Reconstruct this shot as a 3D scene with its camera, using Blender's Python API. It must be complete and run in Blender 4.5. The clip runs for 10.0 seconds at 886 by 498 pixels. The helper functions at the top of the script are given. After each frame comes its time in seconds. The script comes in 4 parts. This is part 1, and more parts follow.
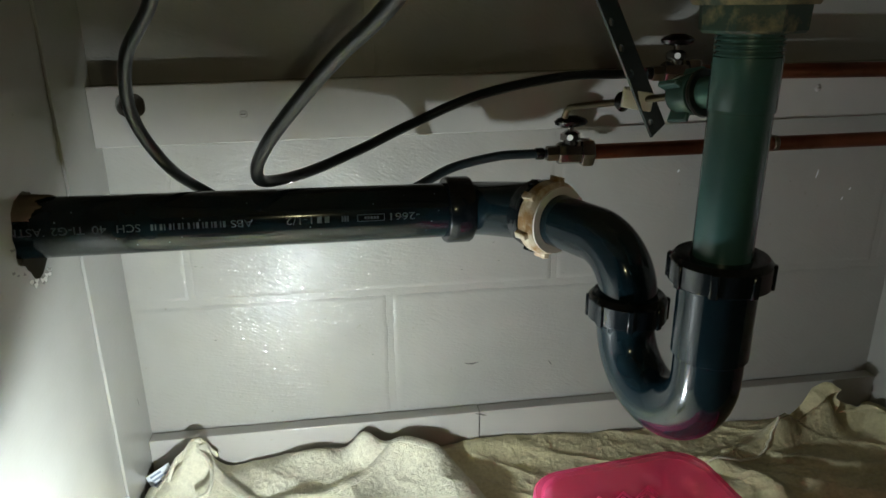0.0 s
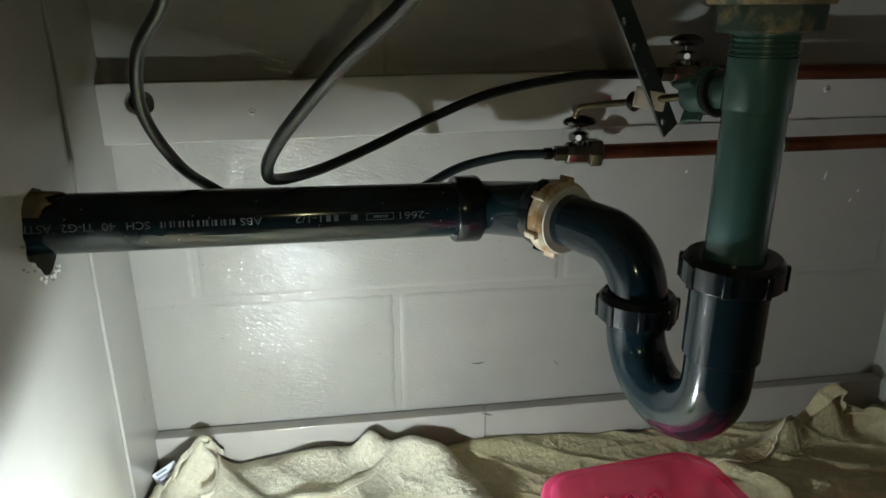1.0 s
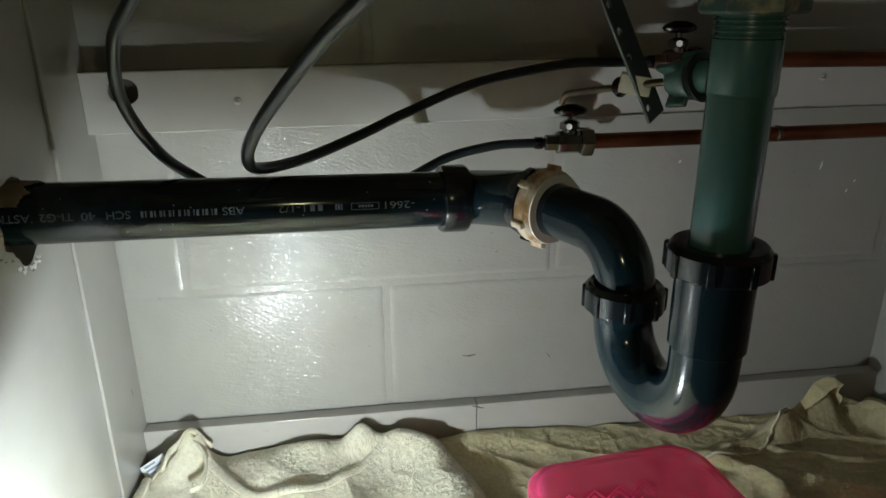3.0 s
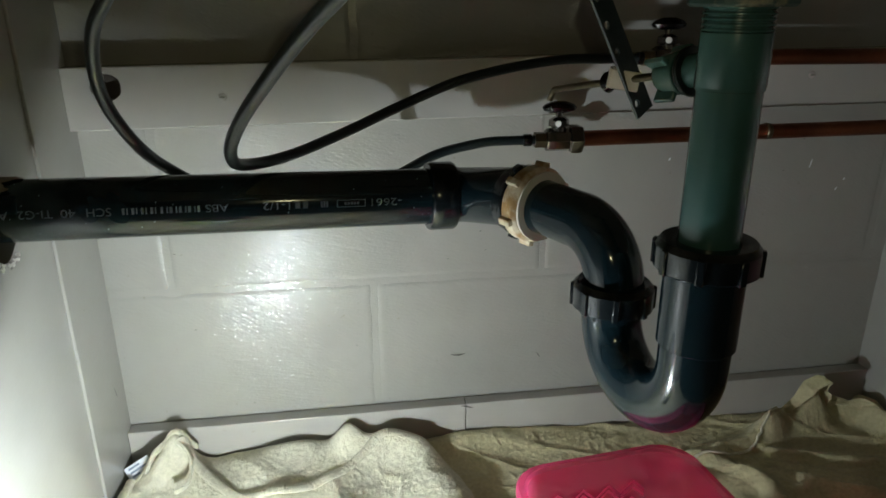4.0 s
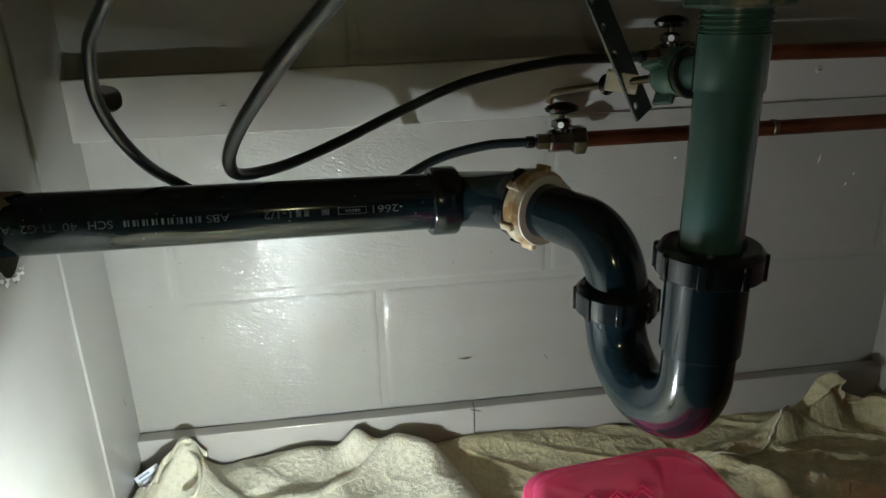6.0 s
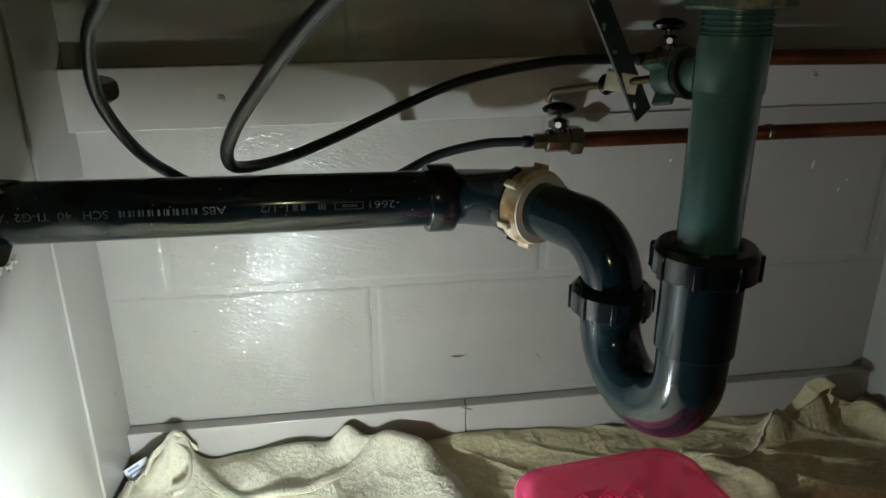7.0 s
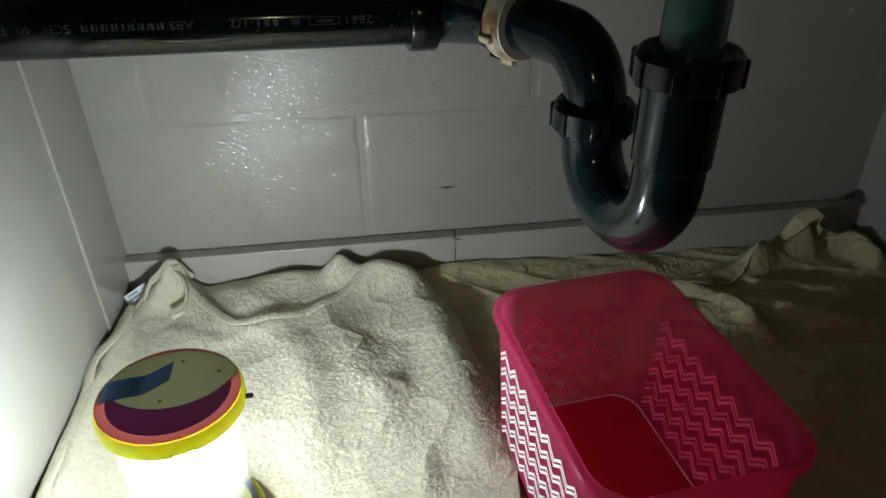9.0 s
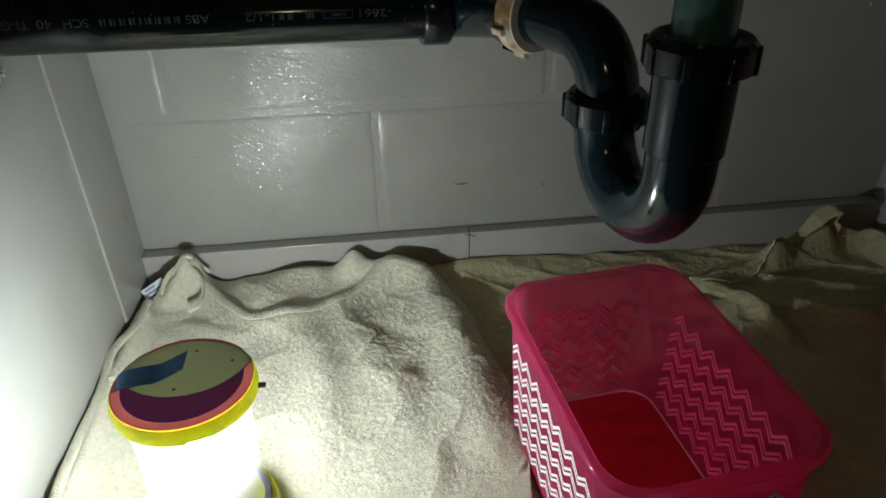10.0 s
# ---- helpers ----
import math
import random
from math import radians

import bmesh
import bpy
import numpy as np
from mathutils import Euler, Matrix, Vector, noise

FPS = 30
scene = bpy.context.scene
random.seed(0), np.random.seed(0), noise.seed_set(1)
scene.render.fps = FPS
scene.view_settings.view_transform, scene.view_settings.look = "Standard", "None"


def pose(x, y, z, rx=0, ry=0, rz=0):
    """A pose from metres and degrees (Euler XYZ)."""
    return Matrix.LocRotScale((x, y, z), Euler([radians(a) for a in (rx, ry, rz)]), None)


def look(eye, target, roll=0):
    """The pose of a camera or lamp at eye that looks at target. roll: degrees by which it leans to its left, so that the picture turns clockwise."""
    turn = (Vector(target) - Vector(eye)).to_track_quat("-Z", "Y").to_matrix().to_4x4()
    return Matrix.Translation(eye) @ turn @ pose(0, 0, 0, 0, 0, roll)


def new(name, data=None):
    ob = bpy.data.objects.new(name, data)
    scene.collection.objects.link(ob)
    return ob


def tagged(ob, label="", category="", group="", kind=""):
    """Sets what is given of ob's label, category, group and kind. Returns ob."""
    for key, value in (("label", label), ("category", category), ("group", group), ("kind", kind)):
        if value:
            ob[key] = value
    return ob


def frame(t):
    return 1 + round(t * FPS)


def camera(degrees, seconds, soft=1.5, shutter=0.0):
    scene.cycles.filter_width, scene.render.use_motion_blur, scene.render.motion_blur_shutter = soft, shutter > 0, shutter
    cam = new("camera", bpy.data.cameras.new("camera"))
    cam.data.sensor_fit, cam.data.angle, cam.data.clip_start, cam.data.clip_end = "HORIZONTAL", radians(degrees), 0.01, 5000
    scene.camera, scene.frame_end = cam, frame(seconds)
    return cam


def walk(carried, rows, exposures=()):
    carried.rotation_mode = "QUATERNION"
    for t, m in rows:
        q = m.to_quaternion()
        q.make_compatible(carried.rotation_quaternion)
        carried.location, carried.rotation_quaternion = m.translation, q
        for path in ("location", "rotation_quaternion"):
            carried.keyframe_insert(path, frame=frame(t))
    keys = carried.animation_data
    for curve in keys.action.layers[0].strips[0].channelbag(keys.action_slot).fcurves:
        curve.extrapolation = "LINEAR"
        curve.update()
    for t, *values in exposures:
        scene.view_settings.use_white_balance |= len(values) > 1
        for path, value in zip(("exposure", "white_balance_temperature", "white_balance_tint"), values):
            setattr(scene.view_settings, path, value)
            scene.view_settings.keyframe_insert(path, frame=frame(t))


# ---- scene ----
cam = camera(65.0, 10.0, shutter=0.6)
PATH = [
    (0, (-0.03, -0.724, 0.512), (0.212, 1.146, -0.156), -0.6),
    (0.5, (-0.031, -0.722, 0.511), (0.21, 1.146, -0.161), -0.5),
    (1, (-0.036, -0.723, 0.511), (0.201, 1.147, -0.156), -0.3),
    (1.5, (-0.035, -0.722, 0.511), (0.199, 1.147, -0.159), -0.3),
    (2, (-0.03, -0.722, 0.509), (0.196, 1.148, -0.163), -0.3),
    (2.5, (-0.024, -0.722, 0.509), (0.182, 1.148, -0.168), -0.7),
    (2.7, (-0.022, -0.719, 0.508), (0.199, 1.149, -0.173), -0.8),
    (3.8, (-0.021, -0.716, 0.498), (0.212, 1.149, -0.186), 0.3),
    (4, (-0.017, -0.712, 0.501), (0.235, 1.15, -0.183), -0.2),
    (4.5, (-0.015, -0.707, 0.504), (0.211, 1.158, -0.18), -1.4),
    (5, (-0.015, -0.704, 0.506), (0.213, 1.161, -0.181), -1.7),
    (5.5, (-0.008, -0.707, 0.506), (0.211, 1.158, -0.182), -1.9),
    (7, (-0.012, -0.709, 0.503), (0.229, 1.154, -0.185), -0.3),
    (7.2, (-0.013, -0.711, 0.503), (0.238, 1.143, -0.206), -0.1),
    (7.3, (-0.011, -0.711, 0.502), (0.233, 1.134, -0.230), -0.2),
    (7.4, (-0.009, -0.711, 0.501), (0.228, 1.093, -0.330), -0.5),
    (7.5, (-0.007, -0.711, 0.5), (0.24, 1.051, -0.413), -0.5),
    (7.6, (-0.004, -0.712, 0.498), (0.219, 1.018, -0.485), -0.4),
    (7.7, (-0.001, -0.713, 0.496), (0.221, 0.977, -0.555), -0.6),
    (8, (0.009, -0.714, 0.49), (0.223, 0.955, -0.592), -1.2),
    (8.5, (0.008, -0.722, 0.489), (0.212, 0.947, -0.593), -0.7),
    (9, (0.008, -0.714, 0.48), (0.202, 0.963, -0.593), -0.7),
    (9.5, (0.001, -0.711, 0.476), (0.168, 0.981, -0.577), -0.8),
    (10, (0.011, -0.72, 0.473), (0.157, 0.968, -0.59), -1.4),
]
EXPOSURES = [(0, -0.10), (4.0, -0.18), (7.3, -0.20), (8.0, -1.00), (10, -1.15)]
walk(cam, [(t, look(eye, target, roll)) for t, eye, target, roll in PATH], EXPOSURES)

# ---------------------------------------------------------------- light
world = bpy.data.worlds.new("world")
scene.world = world
world.use_nodes = True
world.node_tree.nodes["Background"].inputs["Color"].default_value = (0.8, 0.9, 1.0, 1)
world.node_tree.nodes["Background"].inputs["Strength"].default_value = 0.0005
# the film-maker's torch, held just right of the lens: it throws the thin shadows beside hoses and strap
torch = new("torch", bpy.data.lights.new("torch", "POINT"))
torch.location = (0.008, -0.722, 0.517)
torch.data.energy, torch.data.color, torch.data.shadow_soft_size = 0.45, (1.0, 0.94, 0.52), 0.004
LANTERN_GLOW = 2850.0
LANTERN = Vector((-0.1405, -0.3555, 0.0))

# ---------------------------------------------------------------- plan (metres)
LEFT, STRIP_X, STRIP_Y = -0.2795, -0.2765, -0.098
RIGHT, FLOOR, TOP, FRONT = 0.619, -0.008, 0.60, -0.60
COURSE, BED = 0.203, 0.205


# ---------------------------------------------------------------- materials
def nodes(name):
    m = bpy.data.materials.new(name)
    m.use_nodes = True
    t = m.node_tree
    return m, t, t.nodes["Principled BSDF"]


def add(t, kind, **values):
    n = t.nodes.new(kind)
    for k, v in values.items():
        n.inputs[k].default_value = v
    return n


def place(t, scale=(1, 1, 1), turn=(0, 0, 0)):
    g = t.nodes.new("ShaderNodeNewGeometry")
    m = t.nodes.new("ShaderNodeMapping")
    m.vector_type = "TEXTURE"
    m.inputs["Scale"].default_value = [1 / v for v in scale]
    m.inputs["Rotation"].default_value = turn
    t.links.new(g.outputs["Position"], m.inputs["Vector"])
    return m.outputs["Vector"]


def noise_tex(t, scale, detail=3.0, rough=0.55, stretch=(1, 1, 1), turn=(0, 0, 0)):
    n = add(t, "ShaderNodeTexNoise", Scale=scale, Detail=detail, Roughness=rough)
    t.links.new(place(t, stretch, turn), n.inputs["Vector"])
    return n.outputs["Fac"]


def ramp(t, fac, *stops):
    r = t.nodes.new("ShaderNodeValToRGB")
    while len(r.color_ramp.elements) < len(stops):
        r.color_ramp.elements.new(0.5)
    for e, (p, c) in zip(r.color_ramp.elements, stops):
        e.position, e.color = p, (*c, 1)
    t.links.new(fac, r.inputs["Fac"])
    return r.outputs["Color"]


def mixed(t, fac, a, b, blend="MIX"):
    n = t.nodes.new("ShaderNodeMix")
    n.data_type, n.blend_type = "RGBA", blend
    for sock, v in ((n.inputs[0], fac), (n.inputs[6], a), (n.inputs[7], b)):
        if isinstance(v, bpy.types.NodeSocket):
            t.links.new(v, sock)
        else:
            sock.default_value = v if isinstance(v, float) else (*v, 1)
    return n.outputs[2]


def bumped(t, p, heights, distance=0.001):
    """heights: (socket, strength) pairs, laid over one another."""
    last = None
    for fac, strength in heights:
        b = add(t, "ShaderNodeBump", Strength=strength, Distance=distance)
        t.links.new(fac, b.inputs["Height"])
        if last:
            t.links.new(last, b.inputs["Normal"])
        last = b.outputs["Normal"]
    t.links.new(last, p.inputs["Normal"])


def plain(name, colour, rough=0.5, metal=0.0, vary=0.15, grain=0.1, scale=120.0, coat=0.0):
    """Paint, plastic or metal with slight stains and grain."""
    m, t, p = nodes(name)
    big = noise_tex(t, 14.0, 4.0)
    fine = noise_tex(t, scale, 3.0)
    dark = tuple(c * (1 - vary) for c in colour)
    light = tuple(min(1.0, c * (1 + vary)) for c in colour)
    t.links.new(ramp(t, big, (0.3, dark), (0.7, light)), p.inputs["Base Color"])
    r = add(t, "ShaderNodeMapRange")
    r.inputs["To Min"].default_value, r.inputs["To Max"].default_value = rough * 0.8, rough * 1.25
    t.links.new(fine, r.inputs["Value"])
    t.links.new(r.outputs["Result"], p.inputs["Roughness"])
    p.inputs["Metallic"].default_value = metal
    p.inputs["Coat Weight"].default_value = coat
    p.inputs["Coat Roughness"].default_value = 0.07
    if grain:
        bumped(t, p, [(fine, grain)], 0.0006)
    return m


def wall_paint(name, strokes=0.35, colour=(0.335, 0.323, 0.287), rough=0.24):
    """Glossy grey-beige paint, brushed and rolled on thickly."""
    m, t, p = nodes(name)
    big = noise_tex(t, 9.0, 5.0)
    spots = noise_tex(t, 160.0, 2.0)
    c = ramp(t, big, (0.3, tuple(v * 0.93 for v in colour)), (0.7, tuple(min(1, v * 1.05) for v in colour)))
    dirt = ramp(t, spots, (0.72, (1, 1, 1)), (0.8, (0.72, 0.68, 0.6)))
    t.links.new(mixed(t, 0.5, c, dirt, "MULTIPLY"), p.inputs["Base Color"])
    p.inputs["Roughness"].default_value = rough
    a = noise_tex(t, 62.0, 1.0, 0.5, (0.7, 1.0, 6.5), (0, 0.22, 0))
    b = noise_tex(t, 70.0, 1.0, 0.5, (0.8, 1.0, 6.0), (0, -0.50, 0))
    c2 = noise_tex(t, 60.0, 1.0, 0.5, (0.6, 1.0, 7.0), (0, 0.62, 0))
    peel = noise_tex(t, 330.0, 1.0, 0.5)
    lumps = noise_tex(t, 34.0, 3.0, 0.5)
    patch = noise_tex(t, 7.0, 2.0)
    arcs = mixed(t, ramp(t, patch, (0.42, (0, 0, 0)), (0.56, (1, 1, 1))), b, c2)
    bumped(t, p, [(lumps, strokes * 0.3), (a, strokes * 0.10), (arcs, strokes * 0.10), (peel, strokes * 0.10)], 0.0018)
    p.inputs["Specular IOR Level"].default_value = 0.0
    p.inputs["Coat Weight"].default_value = 1.0
    p.inputs["Coat Roughness"].default_value = rough * 0.32
    wet = None
    for fac, strength in ((lumps, strokes * 0.36), (a, strokes * 0.42), (arcs, strokes * 0.46), (peel, strokes * 0.26)):
        k = add(t, "ShaderNodeBump", Strength=strength, Distance=0.0026)
        t.links.new(fac, k.inputs["Height"])
        if wet:
            t.links.new(wet, k.inputs["Normal"])
        wet = k.outputs["Normal"]
    t.links.new(wet, p.inputs["Coat Normal"])
    return m


PAINT_BLOCK = wall_paint("block_paint", 0.70)
PAINT_WOOD = wall_paint("board_paint", 0.10, (0.42, 0.400, 0.355), 0.3)
PAINT_SIDE = wall_paint("panel_paint", 0.09, (0.345, 0.335, 0.300), 0.4)
ABS = plain("black_abs", (0.005, 0.013, 0.017), 0.12, vary=0.3, grain=0.02, scale=300)
ABS_ROUGH = plain("black_abs_worn", (0.006, 0.009, 0.011), 0.17, vary=0.3, grain=0.05, scale=220)
GREEN = plain("green_plastic", (0.047, 0.112, 0.105), 0.24, vary=0.10, grain=0.01, scale=200)
GREEN_DARK = plain("dark_green_plastic", (0.022, 0.05, 0.043), 0.6, vary=0.3, grain=0.1)
COPPER = plain("copper", (0.20, 0.07, 0.035), 0.42, 1.0, vary=0.35, grain=0.06)
CHROME = plain("worn_chrome", (0.24, 0.22, 0.20), 0.22, 1.0, vary=0.3, grain=0.08)
DARK_CHROME = plain("dark_chrome", (0.06, 0.06, 0.06), 0.25, 1.0, vary=0.3, grain=0.08)
BRASS = plain("brass", (0.17, 0.14, 0.09), 0.35, 1.0, vary=0.3, grain=0.1)
RUBBER = plain("black_tube", (0.008, 0.013, 0.014), 0.32, vary=0.25, grain=0.05)
STRAP_GREEN = plain("teal_strap", (0.012, 0.028, 0.032), 0.4, vary=0.3, grain=0.1)
INK = plain("grey_print", (0.12, 0.145, 0.16), 0.6, vary=0.1, grain=0.0)
WHITE = plain("white_plastic", (0.72, 0.70, 0.64), 0.45, vary=0.08)
FLOORWOOD = plain("brown_floor", (0.12, 0.075, 0.045), 0.55, vary=0.3, grain=0.2)
RAW_BOARD = plain("raw_counter_board", (0.16, 0.12, 0.08), 0.8, vary=0.25, grain=0.4)
ROOM = plain("room_wall", (0.30, 0.29, 0.27), 0.8, vary=0.1)
TAPE = plain("blue_tape", (0.05, 0.17, 0.40), 0.55, vary=0.2, grain=0.3, scale=400)
NAVY = plain("navy_band", (0.04, 0.05, 0.09), 0.4)
SCUFF = plain("scuff_mark", (0.10, 0.09, 0.08), 0.7)
# for dirt specks, and for the plate painted as shade in the batten hole
DIRT_AND_SHADE = plain("dark_speck_and_shade", (0.05, 0.04, 0.03), 0.8)
LABEL = plain("white_label", (0.74, 0.76, 0.78), 0.7, vary=0.04)
LABEL_INK = plain("label_ink", (0.25, 0.29, 0.36), 0.7)
FOAM = plain("raw_board_edge", (0.16, 0.125, 0.085), 0.9, vary=0.4, grain=0.6, scale=500)


def stained(name, colour, stain, amount=0.52, rough=0.5):
    m, t, p = nodes(name)
    f = noise_tex(t, 55.0, 5.0, 0.65)
    t.links.new(ramp(t, f, (amount - 0.08, colour), (amount + 0.1, stain)), p.inputs["Base Color"])
    p.inputs["Roughness"].default_value = rough
    bumped(t, p, [(noise_tex(t, 300.0), 0.3)], 0.0008)
    return m


CREAM = stained("cream_nylon", (0.66, 0.58, 0.44), (0.36, 0.21, 0.08), 0.5)
NUT_GREEN = stained("putty_smeared_green", (0.028, 0.06, 0.052), (0.26, 0.21, 0.12), 0.6, 0.5)
PUTTY = stained("old_putty", (0.30, 0.24, 0.14), (0.05, 0.075, 0.06), 0.5, 0.7)


def terry(name, colour):
    m, t, p = nodes(name)
    big = noise_tex(t, 16.0, 4.0)
    pile = noise_tex(t, 620.0, 3.0, 0.75)
    mid = noise_tex(t, 230.0, 3.0, 0.65)
    c = ramp(t, big, (0.3, tuple(v * 0.85 for v in colour)), (0.7, tuple(v * 1.1 for v in colour)))
    shade = ramp(t, mid, (0.3, (0.80, 0.79, 0.76)), (0.7, (1, 1, 1)))
    t.links.new(mixed(t, 1.0, c, shade, "MULTIPLY"), p.inputs["Base Color"])
    p.inputs["Roughness"].default_value = 0.95
    p.inputs["Specular IOR Level"].default_value = 0.15
    p.inputs["Sheen Weight"].default_value = 0.25
    bumped(t, p, [(mid, 0.45), (pile, 0.75)], 0.003)
    return m


TERRY = terry("terry_cloth", (0.86, 0.82, 0.63))
TERRY_OLD = terry("terry_cloth_old", (0.70, 0.63, 0.37))
HEM = terry("hem_cloth", (0.80, 0.76, 0.58))


def see_through(name, colour, share=0.5, rough=0.3, clear=0.0):
    """A translucent plastic: part of the light passes and is tinted."""
    m, t, p = nodes(name)
    p.inputs["Base Color"].default_value = (*colour, 1)
    p.inputs["Roughness"].default_value = rough
    tr = add(t, "ShaderNodeBsdfTranslucent", Color=(*colour, 1))
    mx = add(t, "ShaderNodeMixShader", Fac=share)
    out = t.nodes["Material Output"]
    t.links.new(p.outputs["BSDF"], mx.inputs[1])
    t.links.new(tr.outputs["BSDF"], mx.inputs[2])
    last = mx
    if clear:
        glass = add(t, "ShaderNodeBsdfTransparent", Color=(*(min(1.0, c ** 0.25) for c in colour), 1))
        last = add(t, "ShaderNodeMixShader", Fac=clear)
        t.links.new(mx.outputs["Shader"], last.inputs[1])
        t.links.new(glass.outputs["BSDF"], last.inputs[2])
    t.links.new(last.outputs["Shader"], out.inputs["Surface"])
    bumped(t, p, [(noise_tex(t, 90.0), 0.06)], 0.001)
    return m


PINK = see_through("pink_plastic", (0.95, 0.16, 0.36), 0.68, 0.14, 0.54)
PINK_FLOOR = see_through("red_pink_floor", (0.92, 0.09, 0.14), 0.5, 0.25, 0.25)
PINK_PRINT = see_through("pink_print", (0.95, 0.34, 0.55), 0.35, 0.4)
WHITE_PRINT = plain("white_print", (0.82, 0.80, 0.80), 0.5, vary=0.03, grain=0)
PINK_LINE = plain("pale_pink_line", (0.88, 0.62, 0.68), 0.4, vary=0.05, grain=0)

YELLOW = see_through("lime_plastic", (0.74, 0.78, 0.09), 0.25, 0.35)
RED = see_through("red_plastic", (0.92, 0.22, 0.20), 0.022, 0.25)
PURPLE = see_through("purple_plastic", (0.27, 0.10, 0.38), 0.25, 0.12)
OLIVE = see_through("olive_disc", (0.31, 0.32, 0.15), 0.014, 0.25)

# frosted clear shade: most light goes straight through, the rest is scattered
SHADE, _t, _p = nodes("frosted_shade")
_a = add(_t, "ShaderNodeBsdfTransparent", Color=(0.96, 0.98, 0.98, 1))
_b = add(_t, "ShaderNodeBsdfTranslucent", Color=(0.9, 0.92, 0.92, 1))
_m = add(_t, "ShaderNodeMixShader", Fac=0.05)
_t.links.new(_a.outputs["BSDF"], _m.inputs[1])
_t.links.new(_b.outputs["BSDF"], _m.inputs[2])
_t.links.new(_m.outputs["Shader"], _t.nodes["Material Output"].inputs["Surface"])

GLOW, _t, _p = nodes("lantern_glow")
_p.inputs["Base Color"].default_value = (0.9, 0.9, 0.9, 1)
_p.inputs["Emission Color"].default_value = (0.90, 1.0, 1.08, 1)
_p.inputs["Emission Strength"].default_value = LANTERN_GLOW


# ---------------------------------------------------------------- mesh helpers
def mesh_of(name, bm, material, smooth=True):
    me = bpy.data.meshes.new(name)
    bmesh.ops.recalc_face_normals(bm, faces=bm.faces)
    bm.to_mesh(me)
    bm.free()
    me.materials.append(material)
    if smooth:
        me.polygons.foreach_set("use_smooth", [True] * len(me.polygons))
        me.set_sharp_from_angle(angle=radians(38))
    return me


def thing(name, label, category, at=(0, 0, 0), group=""):
    ob = new(name)
    ob.location = at
    return tagged(ob, label, category, group)


def part(name, bm, material, parent=None, label="", smooth=True):
    """One mesh object out of a bmesh given in world metres, under a thing or a part."""
    ob = new(name, mesh_of(name, bm, material, smooth))
    if parent:
        ob.parent = parent
        base = parent
        m = Matrix()
        while base:
            m = base.matrix_basis @ m
            base = base.parent
        ob.data.transform(m.inverted())
    return tagged(ob, label) if label else ob


def box(x0, x1, y0, y1, z0, z1, bevel=0.0, segments=2):
    bm = bmesh.new()
    bmesh.ops.create_cube(bm, size=1, matrix=Matrix.Translation(((x0 + x1) / 2, (y0 + y1) / 2, (z0 + z1) / 2)) @ Matrix.Diagonal((x1 - x0, y1 - y0, z1 - z0, 1)))
    if bevel:
        bmesh.ops.bevel(bm, geom=bm.edges[:], offset=bevel, segments=segments, affect="EDGES", profile=0.5)
    return bm


def frame_of(way):
    return Vector(way).normalized().to_track_quat("Z", "Y").to_matrix().to_4x4()


def lathe(profile, at, way=(0, 0, 1), steps=48, closed=False):
    """A body of revolution: (radius, height) pairs along way from at."""
    bm = bmesh.new()
    m = Matrix.Translation(at) @ frame_of(way)
    rings = [[bm.verts.new(m @ Vector((r * math.cos(2 * math.pi * k / steps), r * math.sin(2 * math.pi * k / steps), h))) for k in range(steps)] for r, h in profile]
    pairs = list(zip(rings, rings[1:])) + ([(rings[-1], rings[0])] if closed else [])
    for a, b in pairs:
        for k in range(steps):
            bm.faces.new((a[k], a[(k + 1) % steps], b[(k + 1) % steps], b[k]))
    if not closed:
        bm.faces.new(rings[0]), bm.faces.new(rings[-1])
    return bm


def open_lathe(profile, at, steps=48):
    """A thin shell of revolution, open at both ends."""
    bm = lathe(profile, at, (0, 0, 1), steps)
    bmesh.ops.delete(bm, geom=[f for f in bm.faces if len(f.verts) > 4], context="FACES_ONLY")
    return bm


def smooth_path(points, steps=10):
    """A Catmull-Rom curve through the points."""
    p = [Vector(q) for q in points]
    p = [2 * p[0] - p[1]] + p + [2 * p[-1] - p[-2]]
    out = []
    for a, b, c, d in zip(p, p[1:], p[2:], p[3:]):
        for k in range(steps):
            t = k / steps
            out.append(0.5 * (2 * b + (c - a) * t + (2 * a - 5 * b + 4 * c - d) * t * t + (3 * b - a - 3 * c + d) * t ** 3))
    return out + [p[-2]]


def sweep(path, radius, steps=24, caps=True):
    """A round tube along a path; radius is a number or a function of 0 to 1."""
    bm = bmesh.new()
    path = [Vector(p) for p in path]
    tangents = [(path[min(k + 1, len(path) - 1)] - path[max(k - 1, 0)]).normalized() for k in range(len(path))]
    side = tangents[0].orthogonal().normalized()
    rings = []
    for k, (p, t) in enumerate(zip(path, tangents)):
        side = (side - t * side.dot(t)).normalized()
        up = t.cross(side)
        r = radius(k / (len(path) - 1)) if callable(radius) else radius
        rings.append([bm.verts.new(p + r * (math.cos(a) * side + math.sin(a) * up)) for a in (2 * math.pi * j / steps for j in range(steps))])
    for a, b in zip(rings, rings[1:]):
        for j in range(steps):
            bm.faces.new((a[j], a[(j + 1) % steps], b[(j + 1) % steps], b[j]))
    if caps:
        bm.faces.new(rings[0]), bm.faces.new(rings[-1])
    return bm


def join(*bms):
    """One bmesh out of several."""
    out = bms[0]
    for other in bms[1:]:
        me = bpy.data.meshes.new("join")
        other.to_mesh(me)
        other.free()
        out.from_mesh(me)
        bpy.data.meshes.remove(me)
    return out


